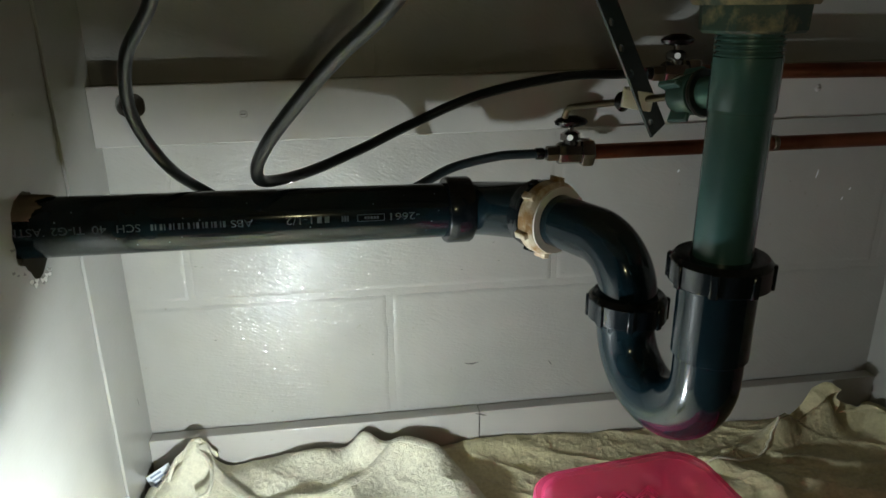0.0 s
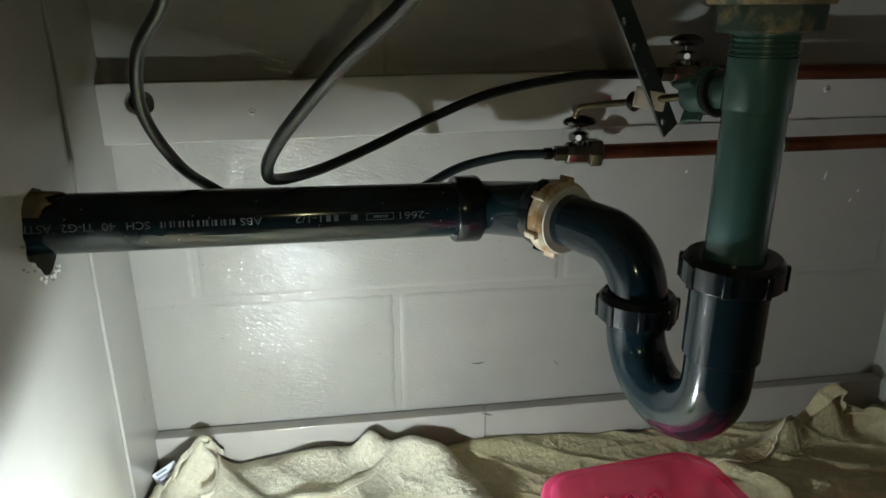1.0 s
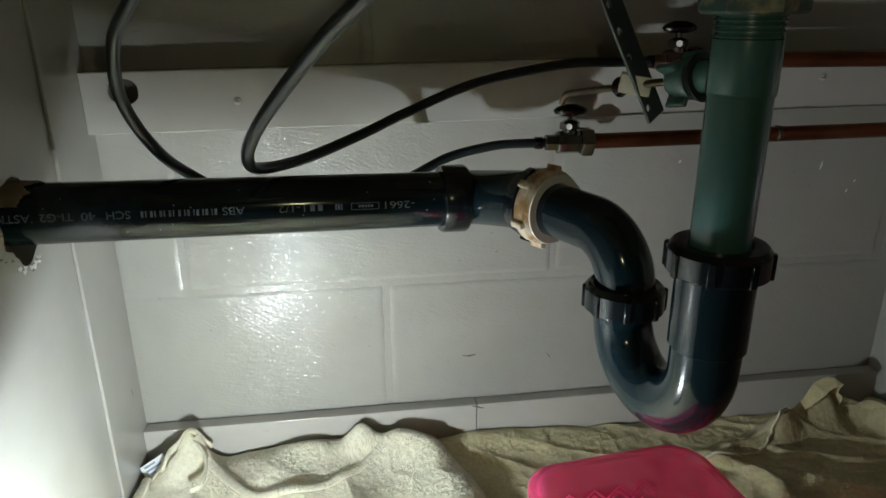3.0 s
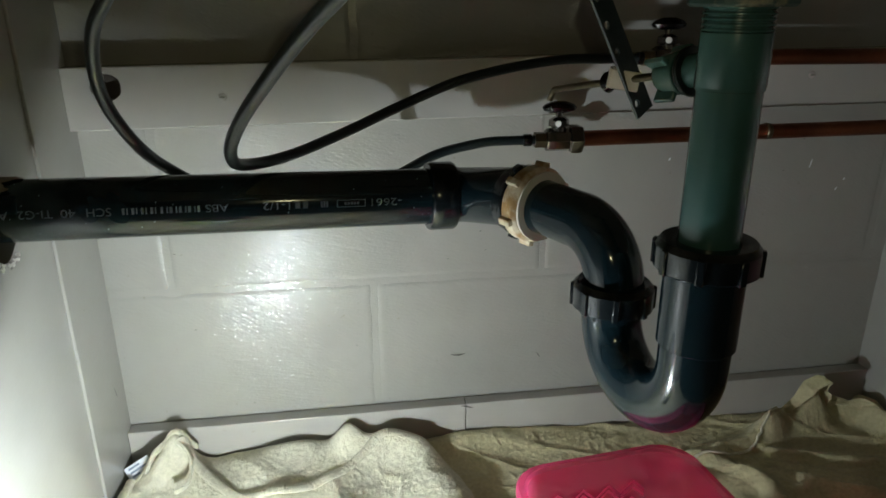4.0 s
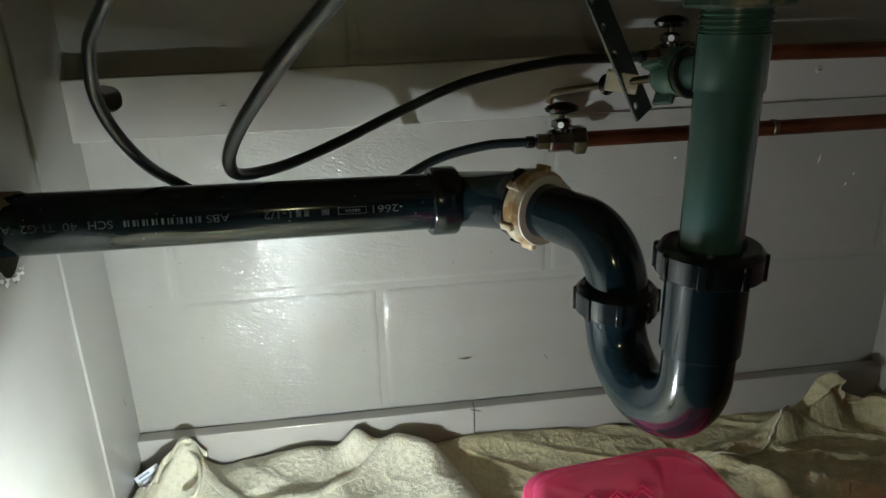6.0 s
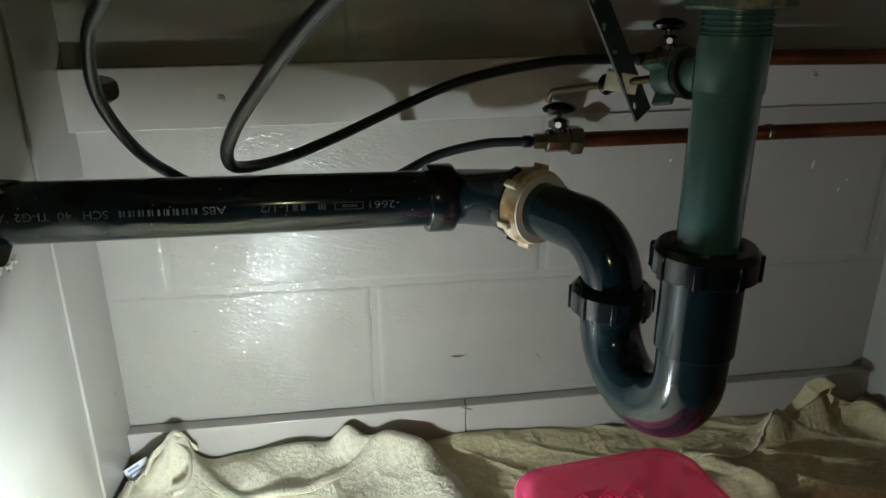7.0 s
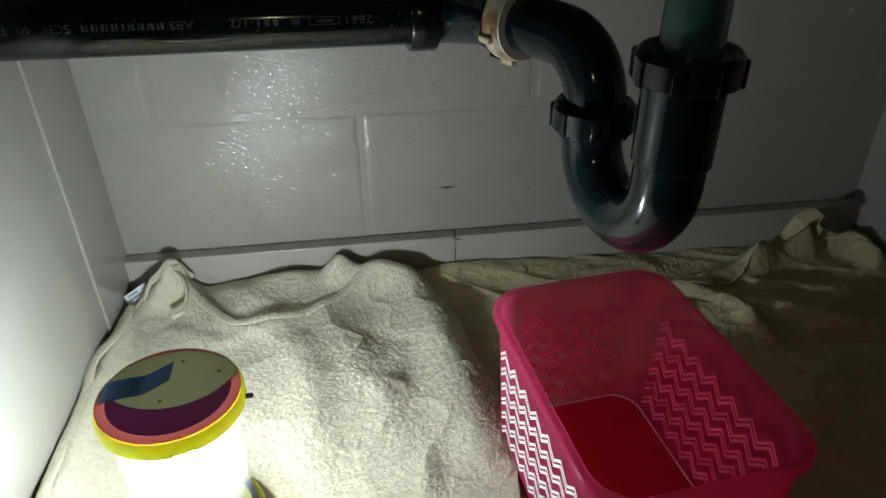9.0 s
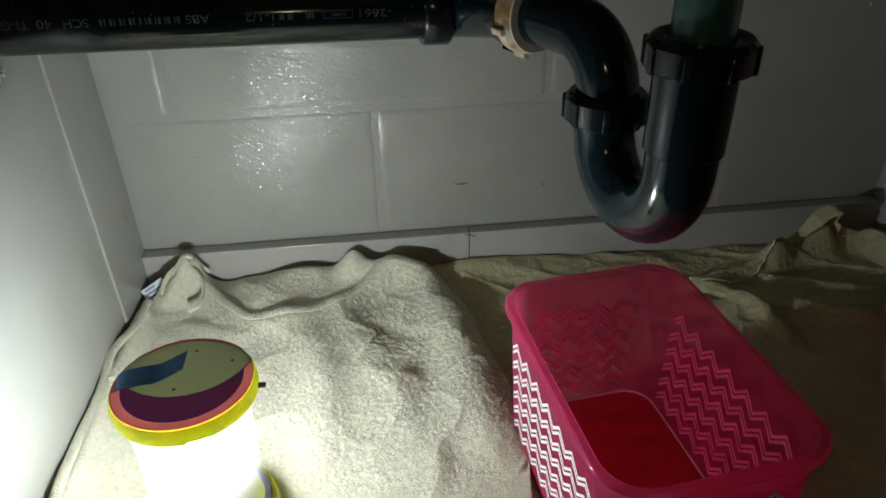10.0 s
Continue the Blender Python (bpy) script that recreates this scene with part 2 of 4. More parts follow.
def cut(ob, cutter):
    """Takes the cutter's bmesh out of the object's mesh."""
    tool = new("cutter", mesh_of("cutter", cutter, PAINT_WOOD, False))
    tool.parent = ob.parent
    mod = ob.modifiers.new("cut", "BOOLEAN")
    mod.operation, mod.object, mod.solver = "DIFFERENCE", tool, "EXACT"
    bpy.context.view_layer.update()
    me = bpy.data.meshes.new_from_object(ob.evaluated_get(bpy.context.evaluated_depsgraph_get()))
    ob.modifiers.clear()
    ob.data = me
    bpy.data.objects.remove(tool)


def lettering(text, size):
    """Letters as a bmesh in the xy plane, and their width."""
    curve = bpy.data.curves.new("letters", "FONT")
    curve.body, curve.size, curve.align_x, curve.align_y = text, size, "LEFT", "CENTER"
    ob = new("letters", curve)
    bpy.context.view_layer.update()
    me = bpy.data.meshes.new_from_object(ob.evaluated_get(bpy.context.evaluated_depsgraph_get()))
    bm = bmesh.new()
    bm.from_mesh(me)
    bpy.data.objects.remove(ob)
    bpy.data.meshes.remove(me)
    xs = [v.co.x for v in bm.verts]
    return bm, min(xs), max(xs)


def raked(bm, rise=0.0095):
    """Boards nailed up a little out of level."""
    for v in bm.verts:
        v.co.z += rise * (v.co.x - LEFT)
    return bm


def structure(name, bm, material, label, smooth=False):
    return tagged(part(name, bm, material, None, "", smooth), label, "structure", kind="structure")


# ---------------------------------------------------------------- cabinet shell
wall_back = structure("wall_back", box(LEFT - 0.02, RIGHT + 0.02, 0.0024, 0.15, FLOOR - 0.03, TOP), PAINT_BLOCK, "painted grey-beige concrete block wall with shallow mortar joints")
wall_left = structure("wall_left", box(LEFT - 0.018, LEFT, FRONT, 0.003, FLOOR - 0.03, TOP), PAINT_SIDE, "painted grey-beige plywood cabinet side with a ragged pipe hole")
structure("wall_left_strip", box(LEFT, STRIP_X, STRIP_Y, -0.001, FLOOR, TOP, 0.0006, 1), PAINT_SIDE, "painted filler strip beside the block wall")
structure("wall_right", box(RIGHT, RIGHT + 0.018, FRONT, 0.003, FLOOR - 0.03, TOP), PAINT_SIDE, "painted grey-beige plywood cabinet side")
structure("floor", box(LEFT, RIGHT, FRONT, 0.003, FLOOR - 0.02, FLOOR), FLOORWOOD, "brown wooden cabinet floor")
structure("ceiling", box(LEFT - 0.02, RIGHT + 0.02, FRONT, 0.15, TOP, TOP + 0.03), RAW_BOARD, "underside of the counter above the cabinet")

# ragged hole where the drain pipe goes into the side
HOLE = Vector((LEFT, -0.175, 0.347))
rng = random.Random(4)
hole = bmesh.new()
rims = [[], []]
for k in range(40):
    a = 2 * math.pi * k / 40
    r = 0.0285 + 0.0045 * noise.noise((3 * math.cos(a), 3 * math.sin(a), 1.3)) + rng.uniform(-0.001, 0.001)
    r += 0.007 * math.exp(-((a - 1.75) / 0.5) ** 2) + 0.008 * math.exp(-((a - 4.60) / 0.35) ** 2)
    for side, x in ((0, -0.03), (1, 0.01)):
        rims[side].append(hole.verts.new(HOLE + Vector((x, r * math.cos(a) * 1.12, r * math.sin(a)))))
for k in range(40):
    n = (k + 1) % 40
    hole.faces.new((rims[0][k], rims[0][n], rims[1][n], rims[1][k]))
hole.faces.new(rims[0]), hole.faces.new(rims[1])
bmesh.ops.recalc_face_normals(hole, faces=hole.faces)
cut(wall_left, hole)

structure("wall_left_cavity", box(LEFT - 0.030, LEFT - 0.0185, -0.30, -0.06, 0.25, 0.45), FOAM, "raw brown board behind the pipe hole")
collar = bmesh.new()
rows_v = []
for k in range(49):
    a = radians(28 + 172 * k / 48)
    top = math.sin(a)
    out = 0.001 + 0.015 * max(0, top) ** 1.5 * (0.75 + 0.8 * noise.noise((k * 0.22, 2.2, 0.4))) + 0.0035 * noise.noise((k * 0.9, 0.3, 5.0)) + 0.002 * noise.noise((k * 2.3, 1.3, 5.0))
    ring_v = []
    for x, r in ((-0.016, 0.0262), (0.0, 0.0262), (max(0.001, out) * 0.7, 0.0257), (max(0.001, out), 0.0246)):
        c = Vector((LEFT + x, -0.1659, 0.3484))
        ring_v.append(collar.verts.new(c + Vector((0, -r * math.cos(a), r * math.sin(a)))))
    rows_v.append(ring_v)
for a, b in zip(rows_v, rows_v[1:]):
    for k in range(3):
        collar.faces.new((a[k], b[k], b[k + 1], a[k + 1]))
COLLAR = tagged(part("plaster_collar", collar, FOAM), "ragged brown filler smeared on the pipe at the wall", "filler")

# the dark kitchen round the cabinet
structure("room_floor", box(-2.5, 2.5, -3.5, FRONT, -0.16, -0.12), ROOM, "plain dark room floor")
structure("room_wall_back", box(-2.5, 2.5, -3.6, -3.5, -0.12, 2.4), ROOM, "plain room wall")
structure("room_wall_left", box(-2.6, -2.5, -3.5, 0.15, -0.12, 2.4), ROOM, "plain room wall")
structure("room_wall_right", box(2.5, 2.6, -3.5, 0.15, -0.12, 2.4), ROOM, "plain room wall")
structure("room_ceiling", box(-2.6, 2.6, -3.6, 0.15, 2.4, 2.5), ROOM, "plain room ceiling")
structure("room_front_left", box(-2.5, LEFT - 0.018, FRONT, FRONT + 0.02, -0.12, 2.4), ROOM, "plain cabinet front")
structure("room_front_right", box(RIGHT + 0.018, 2.5, FRONT, FRONT + 0.02, -0.12, 2.4), ROOM, "plain cabinet front")
structure("room_front_top", box(LEFT - 0.018, RIGHT + 0.018, FRONT, FRONT + 0.02, TOP + 0.03, 2.4), ROOM, "plain wall above the counter")
structure("room_plinth", box(LEFT - 0.018, RIGHT + 0.018, FRONT - 0.001, FRONT + 0.02, -0.12, FLOOR - 0.03), ROOM, "plain cabinet plinth")

# ---------------------------------------------------------------- boards on the wall
batten = structure("trim_batten", raked(box(STRIP_X, RIGHT, -0.02, 0.0, 0.382, 0.4405, 0.0012, 2)), PAINT_WOOD, "painted wooden batten screwed along the block wall")
notch = bmesh.new()
ring = [[], []]
for k in range(28):
    a = 2 * math.pi * k / 28
    r = 0.0125 + 0.0012 * noise.noise((2 * math.cos(a), 2 * math.sin(a), 7.7))
    for side, y in ((0, -0.04), (1, 0.02)):
        ring[side].append(notch.verts.new((-0.238 + 1.12 * r * math.cos(a), y, 0.4225 + r * math.sin(a))))
for k in range(28):
    n = (k + 1) % 28
    notch.faces.new((ring[0][k], ring[0][n], ring[1][n], ring[1][k]))
notch.faces.new(ring[0]), notch.faces.new(ring[1])
bmesh.ops.recalc_face_normals(notch, faces=notch.faces)
cut(batten, notch)
# dark plate set in the hole; its colour replaces the shade of the depth
part("hole_shade_plate", box(-0.253, -0.223, -0.0045, -0.0035, 0.409, 0.436), DIRT_AND_SHADE, batten, "dark plate in the batten hole, standing in for its shade", False)
structure("baseboard", raked(box(STRIP_X, 0.1035, -0.017, 0.0, FLOOR, 0.0468, 0.0012, 2)), PAINT_WOOD, "painted wooden base strip along the block wall")
structure("baseboard_right", raked(box(0.1042, RIGHT, -0.0165, 0.0, FLOOR, 0.0465, 0.0012, 2)), PAINT_WOOD, "painted wooden base strip along the block wall")


def screw(x, z, y=-0.02):
    s = thing("screw", "painted-over screw head in the wooden batten", "screw", (x, y, z), "screws in the batten")
    part("head", lathe([(0.0001, -0.0014), (0.0022, -0.0013), (0.0036, -0.0006), (0.004, 0.0003), (0.004, 0.002)], (x, y, z), (0, 1, 0), 20), PAINT_WOOD, s)
    part("slot", box(x - 0.0024, x + 0.0024, y - 0.0017, y - 0.0012, z - 0.0004, z + 0.0004), DIRT_AND_SHADE, s)


screw(-0.134, 0.4115)
screw(0.470, 0.4215)

# ---------------------------------------------------------------- drain pipe with its print
P0, P1, PIPE_R = Vector((-0.315, -0.1680, 0.3492)), Vector((0.068, -0.1270, 0.3360)), 0.02415
AXIS = (P1 - P0).normalized()
drain_pipe = thing("drain_pipe", "black plastic drain pipe with grey printed lettering", "pipe", P0)
part("tube", sweep([P0.lerp(P1, k / 12) for k in range(13)], PIPE_R, 64), ABS, drain_pipe)


def on_pipe(bm, x_from, x_to, centre, half):
    """Wraps flat letters (upside down, running to the left) round the pipe between two x."""
    xs = [v.co.x for v in bm.verts]
    lo, hi = min(xs), max(xs)
    ys = [v.co.y for v in bm.verts]
    mid, tall = (min(ys) + max(ys)) / 2, max(1e-6, (max(ys) - min(ys)) / 2)
    bmesh.ops.subdivide_edges(bm, edges=[e for e in bm.edges if e.calc_length() > 0.0015], cuts=1)
    for v in bm.verts:
        u = (v.co.x - lo) / (hi - lo)
        x = x_to + (x_from - x_to) * u
        a = centre + (v.co.y - mid) / tall * half
        c = P0 + AXIS * ((x - P0.x) / AXIS.x)
        n = Vector((0, -math.cos(a), -math.sin(a)))
        n = (n - AXIS * n.dot(AXIS)).normalized()
        v.co = c + n * (PIPE_R + 0.00018)
    return bm


def bar_row(widths, tall=1.0):
    bm = bmesh.new()
    x = 0.0
    for w, gap in widths:
        vs = [bm.verts.new((x + a * w, b * tall, 0)) for a, b in ((0, -1), (1, -1), (1, 1), (0, 1))]
        bm.faces.new(vs)
        x += w + gap
    return bm


PRINT_AT = -0.13
for word, a, b in (("ASTM", -0.2935, -0.2700), ("TI-G2", -0.2635, -0.2405), ("40", -0.2350, -0.2250), ("SCH", -0.2175, -0.2005), ("ABS", -0.133, -0.116), ("1-1/2", -0.090, -0.069), ("-2661", -0.004, 0.021)):
    letters, _, _ = lettering(word, 0.01)
    part("print", on_pipe(letters, a, b, PRINT_AT, 0.125), INK, drain_pipe, "grey printed lettering", False)
part("print", on_pipe(bar_row([(0.34, 0.2), (0.16, 0.42)] * 4 + [(0.3, 0.5)] + [(0.16, 0.22), (0.30, 0.44)] * 4), -0.193, -0.137, PRINT_AT, 0.100), INK, drain_pipe, "grey printed bars", False)
part("print", on_pipe(bar_row([(0.8, 0.5)] * 2), -0.065, -0.055, PRINT_AT, 0.11), INK, drain_pipe, "grey printed bars", False)
part("print", on_pipe(bar_row([(0.3, 0.1)] * 3), -0.045, -0.039, PRINT_AT, 0.10), INK, drain_pipe, "grey printed bars", False)
for lo, hi in ((-1.0, -0.85), (0.85, 1.0)):
    part("print", on_pipe(bar_row([(1, 0)]), -0.032, -0.009, PRINT_AT + 0.12 * (lo + hi) / 2, 0.010), INK, drain_pipe, "grey printed box line", False)
for x in (-0.032, -0.0095):
    part("print", on_pipe(bar_row([(1, 0)]), x, x + 0.0006, PRINT_AT, 0.115), INK, drain_pipe, "grey printed box line", False)
part("print", on_pipe(bar_row([(0.8, 0.3)] * 5), -0.026, -0.014, PRINT_AT, 0.045), INK, drain_pipe, "grey printed bars", False)


# ---------------------------------------------------------------- slip nuts
def slip_nut(at, way, radius, height, bore):
    """The chamfered ring of a plastic slip nut."""
    return lathe([(bore, 0), (radius - 0.002, 0), (radius, 0.0015), (radius, height - 0.004), (radius - 0.003, height - 0.0005), (bore + 0.004, height), (bore, height - 0.001)], at, way, 56, True)


def nut_with_lugs(name_label, material, thing_of, at, way, radius, height, bore, lugs, lug, width, phase):
    body = part("slip_nut", slip_nut(at, way, radius, height, bore), material, thing_of, name_label)
    m = Matrix.Translation(at) @ frame_of(way)
    for k in range(lugs):
        b = box(radius - 0.002, radius + lug, -width / 2, width / 2, 0.0, height - 0.003, 0.0008, 1)
        b.transform(m @ Matrix.Rotation(phase + 2 * math.pi * k / lugs, 4, "Z"))
        part("lug", b, material, body)
    return body


# ---------------------------------------------------------------- trap adapter on the pipe's end
NUT = Vector((0.1255, -0.198, 0.3465))
OUT = Vector((0.47, -0.88, 0.0)).normalized()
adapter = thing("trap_adapter", "black plastic trap adapter with a stained cream slip nut", "pipe fitting", P1)
part("hub", lathe([(0.0205, -0.017), (0.0285, -0.017), (0.0297, -0.015), (0.0297, 0.004), (0.0285, 0.006), (0.0205, 0.006)], P1 + AXIS * -0.003, AXIS, 56, True), ABS_ROUGH, adapter)
bend = smooth_path([P1 + AXIS * -0.002, P1 + AXIS * 0.016, NUT - OUT * 0.022 + Vector((0, 0, 0)), NUT - OUT * 0.004], 10)
part("bend", sweep(bend, 0.0243, 48), ABS, adapter)
part("socket", lathe([(0.021, -0.022), (0.0265, -0.022), (0.0275, -0.020), (0.0275, -0.002), (0.021, -0.002)], NUT, OUT, 48, True), ABS_ROUGH, adapter)
part("flange", lathe([(0.021, -0.013), (0.0284, -0.013), (0.0290, -0.012), (0.0290, -0.0075), (0.021, -0.0075)], NUT, OUT, 48, True), ABS_ROUGH, adapter)
for turn_by in (1.9, 4.3):
    stop = box(0.0275, 0.0315, -0.0035, 0.0035, -0.0135, -0.0072, 0.0006, 1)
    stop.transform(Matrix.Translation(NUT) @ frame_of(OUT) @ Matrix.Rotation(turn_by, 4, "Z"))
    part("stop", stop, ABS_ROUGH, adapter)
nut_with_lugs("cream nylon slip nut stained brown", CREAM, adapter, NUT - OUT * 0.006, OUT, 0.0302, 0.015, 0.0212, 6, 0.0034, 0.006, 0.3)
part("washer", lathe([(0.0212, 0.0), (0.0275, 0.0), (0.0275, 0.0017), (0.0212, 0.0017)], NUT + OUT * 0.0095, OUT, 48, True), WHITE, adapter, "white nylon washer")

# ---------------------------------------------------------------- trap
L, R = Vector((0.164, -0.277, 0)), Vector((0.1836, -0.3615, 0))
ZC = 0.2893
trap = thing("p_trap", "glossy black plastic sink trap with two ribbed slip nuts", "sink trap", R + Vector((0, 0, 0.19)))


def arc(centre, a, b, radius, start, end, steps=20):
    """Points on an arc in the plane of the unit vectors a and b."""
    return [centre + radius * (math.cos(radians(start + (end - start) * k / steps)) * a + math.sin(radians(start + (end - start) * k / steps)) * b) for k in range(steps + 1)]


UP = Vector((0, 0, 1))
to_leg = Vector((L.x - NUT.x, L.y - NUT.y, 0))
to_leg.normalize()
EL_R = 0.040
elbow_centre = Vector((L.x, L.y, NUT.z - EL_R)) - to_leg * EL_R
arm = [NUT - OUT * 0.01, NUT + OUT * 0.008] + arc(elbow_centre, to_leg, UP, EL_R, 82, 0, 22) + [Vector((L.x, L.y, 0.303)), Vector((L.x, L.y, 0.291))]
part("trap_arm", sweep(arm, 0.0209, 48), ABS, trap)
across = (R - L).normalized()
half = (R - L).length / 2
bowl = [Vector((L.x, L.y, 0.300)), Vector((L.x, L.y, 0.292))] + arc((L + R) / 2 + UP * ZC, -across, -UP, half, 0, 180, 36) + [Vector((R.x, R.y, 0.296)), Vector((R.x, R.y, 0.308))]
part("u_bend", sweep(bowl, 0.0212, 56), ABS, trap)
part("collar", lathe([(0.020, 0.0), (0.0224, 0.0), (0.0232, 0.0010), (0.0232, 0.050), (0.020, 0.050)], (R.x, R.y, 0.3040), UP, 56, True), ABS, trap)
part("seam", lathe([(0.0205, 0.0), (0.0230, 0.0004), (0.0230, 0.0056), (0.0205, 0.006)], (L.x, L.y, 0.2865), UP, 48, True), ABS, trap)
nut_with_lugs("black ribbed slip nut", ABS_ROUGH, trap, Vector((L.x, L.y, 0.2915)), UP, 0.0286, 0.020, 0.0206, 8, 0.0014, 0.0046, 0.5)
nut_with_lugs("black ribbed slip nut", ABS_ROUGH, trap, Vector((R.x, R.y, 0.3520)), UP, 0.0296, 0.0185, 0.0176, 8, 0.0014, 0.0050, 0.2)

# ---------------------------------------------------------------- green tailpiece
T = Vector((0.1834, -0.3615, 0))
tail = thing("sink_tailpiece", "dull green plastic sink tailpiece with threaded top", "drain pipe", (T.x, T.y, 0.36))
part("tube", lathe([(0.0150, 0.345), (0.0172, 0.345), (0.0172, 0.4555), (0.0150, 0.4555)], T, UP, 56, True), GREEN, tail)
part("ring", lathe([(0.0168, 0.4538), (0.0180, 0.4542), (0.0180, 0.4556), (0.0168, 0.4560)], T, UP, 56, True), GREEN, tail, "raised moulding ring")
part("upper_body", lathe([(0.0150, 0.455), (0.0177, 0.455), (0.0182, 0.4560), (0.0182, 0.483), (0.0150, 0.483)], T, UP, 56, True), GREEN, tail)
threads = [(0.015, 0.4825)]
for k in range(5):
    threads += [(0.0170, 0.4830 + k * 0.0027), (0.0182, 0.4838 + k * 0.0027), (0.0182, 0.4845 + k * 0.0027), (0.0170, 0.4854 + k * 0.0027)]
part("thread", lathe(threads + [(0.015, 0.4975)], T, UP, 56, True), GREEN, tail, "moulded green screw thread")
drain = thing("drain_flange", "dark green drain nut smeared with old brown putty", "drain", (T.x, T.y, 0.60))
part("nut", lathe([(0.0172, 0.4955), (0.0265, 0.4955), (0.0280, 0.497), (0.0285, 0.5095), (0.0172, 0.5095)], T, UP, 8, True), NUT_GREEN, drain)
part("gasket", lathe([(0.0172, 0.5095), (0.0310, 0.5095), (0.0325, 0.512), (0.0310, 0.516), (0.0172, 0.516)], T, UP, 40, True), PUTTY, drain, "brown putty ring")
part("body", lathe([(0.0172, 0.516), (0.028, 0.516), (0.028, 0.60), (0.0172, 0.60)], T, UP, 40, True), GREEN_DARK, drain)

# dust specks on the black plastic
rng = random.Random(5)
for k in range(26):
    x, a = rng.uniform(-0.27, 0.05), rng.uniform(-1.3, 0.6)
    c = P0 + AXIS * ((x - P0.x) / AXIS.x)
    n = Vector((0, -math.cos(a), -math.sin(a)))
    n = (n - AXIS * n.dot(AXIS)).normalized()
    part("speck", lathe([(0.0001, -0.0001), (rng.uniform(0.0003, 0.0008), 0.0), (0.0001, 0.00025)], c + n * PIPE_R, n, 6), INK, drain_pipe, "pale dust speck")

# pop-up linkage
port_way = Vector((-0.0264, 0.0765, -0.0150)).normalized()
PORT = Vector((T.x, T.y, 0.4660))
linkage = thing("pop_up_linkage", "green pivot nut with a brass rod, white clip and perforated strap", "drain linkage", PORT)
part("port", lathe([(0.005, 0.012), (0.0098, 0.012), (0.0098, 0.034), (0.005, 0.034)], PORT, port_way, 32, True), GREEN, linkage)
nut = lathe([(0.004, 0.0325), (0.0118, 0.0325), (0.0125, 0.034), (0.0118, 0.046), (0.0095, 0.0495), (0.004, 0.0495)], PORT, port_way, 32, True)
for k in range(4):
    wing = box(0.0095, 0.0175, -0.0018, 0.0018, 0.034, 0.049, 0.0008, 1)
    wing.transform(Matrix.Translation(PORT) @ frame_of(port_way) @ Matrix.Rotation(0.5 + math.pi / 2 * k, 4, "Z"))
    nut = join(nut, wing)
part("pivot_nut", nut, GREEN, linkage)
part("o_ring", lathe([(0.0095, 0.0262), (0.0134, 0.0262), (0.0142, 0.0276), (0.0134, 0.0292), (0.0095, 0.0292)], PORT, port_way, 32, True), RUBBER, linkage, "black rubber ring")
CLIP = PORT + port_way * 0.086
part("rod", sweep(smooth_path([PORT + port_way * 0.03, CLIP, PORT + port_way * 0.150, PORT + port_way * 0.160 + UP * -0.0015, PORT + port_way * 0.164 + UP * -0.007], 6), 0.0024, 16), BRASS, linkage, "thin brass rod with a bent end")
part("rod_ball", lathe([(0.0001, -0.004), (0.0050, -0.003), (0.0068, 0.0), (0.0050, 0.003), (0.0001, 0.004)], PORT + port_way * 0.099, port_way, 20), DARK_CHROME, linkage, "dark spring end")
strap_way = (Vector((0.124, -0.288, 0.512)) - Vector((0.166, -0.288, 0.428))).normalized()
strap_m = Matrix.Translation(CLIP + Vector((0.004, -0.006, 0.003))) @ Matrix(((strap_way.z, 0, strap_way.x, 0), (0, 1, 0, 0), (-strap_way.x, 0, strap_way.z, 0), (0, 0, 0, 1)))
strap = bmesh.new()
W, step = 0.0092, 0.0175
z = -0.025
while z < 0.16:
    c = z + step / 2
    outer = [strap.verts.new((x, 0, zz)) for x, zz in ((-W, z), (0, z), (W, z), (W, c), (W, z + step), (0, z + step), (-W, z + step), (-W, c))]
    inner = [strap.verts.new((-0.0048 + 0.0026 * math.cos(a), 0, c + 0.0026 * math.sin(a))) for a in (radians(d) for d in (225, 270, 315, 0, 45, 90, 135, 180))]
    for k in range(8):
        strap.faces.new((outer[k], outer[(k + 1) % 8], inner[(k + 1) % 8], inner[k]))
    z += step
bmesh.ops.remove_doubles(strap, verts=strap.verts, dist=1e-5)
ext = bmesh.ops.extrude_face_region(strap, geom=strap.faces[:])
bmesh.ops.translate(strap, vec=(0, 0.0016, 0), verts=[v for v in ext["geom"] if isinstance(v, bmesh.types.BMVert)])
strap.transform(strap_m @ Matrix.Rotation(radians(36), 4, "Z"))
part("strap", strap, STRAP_GREEN, linkage, "dark green perforated strap", False)
clip = join(box(-0.009, 0.009, -0.0085, -0.0062, -0.006, 0.006, 0.001, 2), box(-0.009, 0.009, 0.0062, 0.0084, -0.006, 0.006, 0.001, 2), box(-0.0105, -0.0083, -0.0085, 0.0084, -0.006, 0.006, 0.001, 2))
clip.transform(Matrix.Translation(CLIP + Vector((0.001, -0.002, 0.001))) @ Matrix.Rotation(radians(-22), 4, "Z") @ Matrix.Rotation(radians(8), 4, "Y"))
part("clip", clip, WHITE, linkage, "white plastic spring clip")


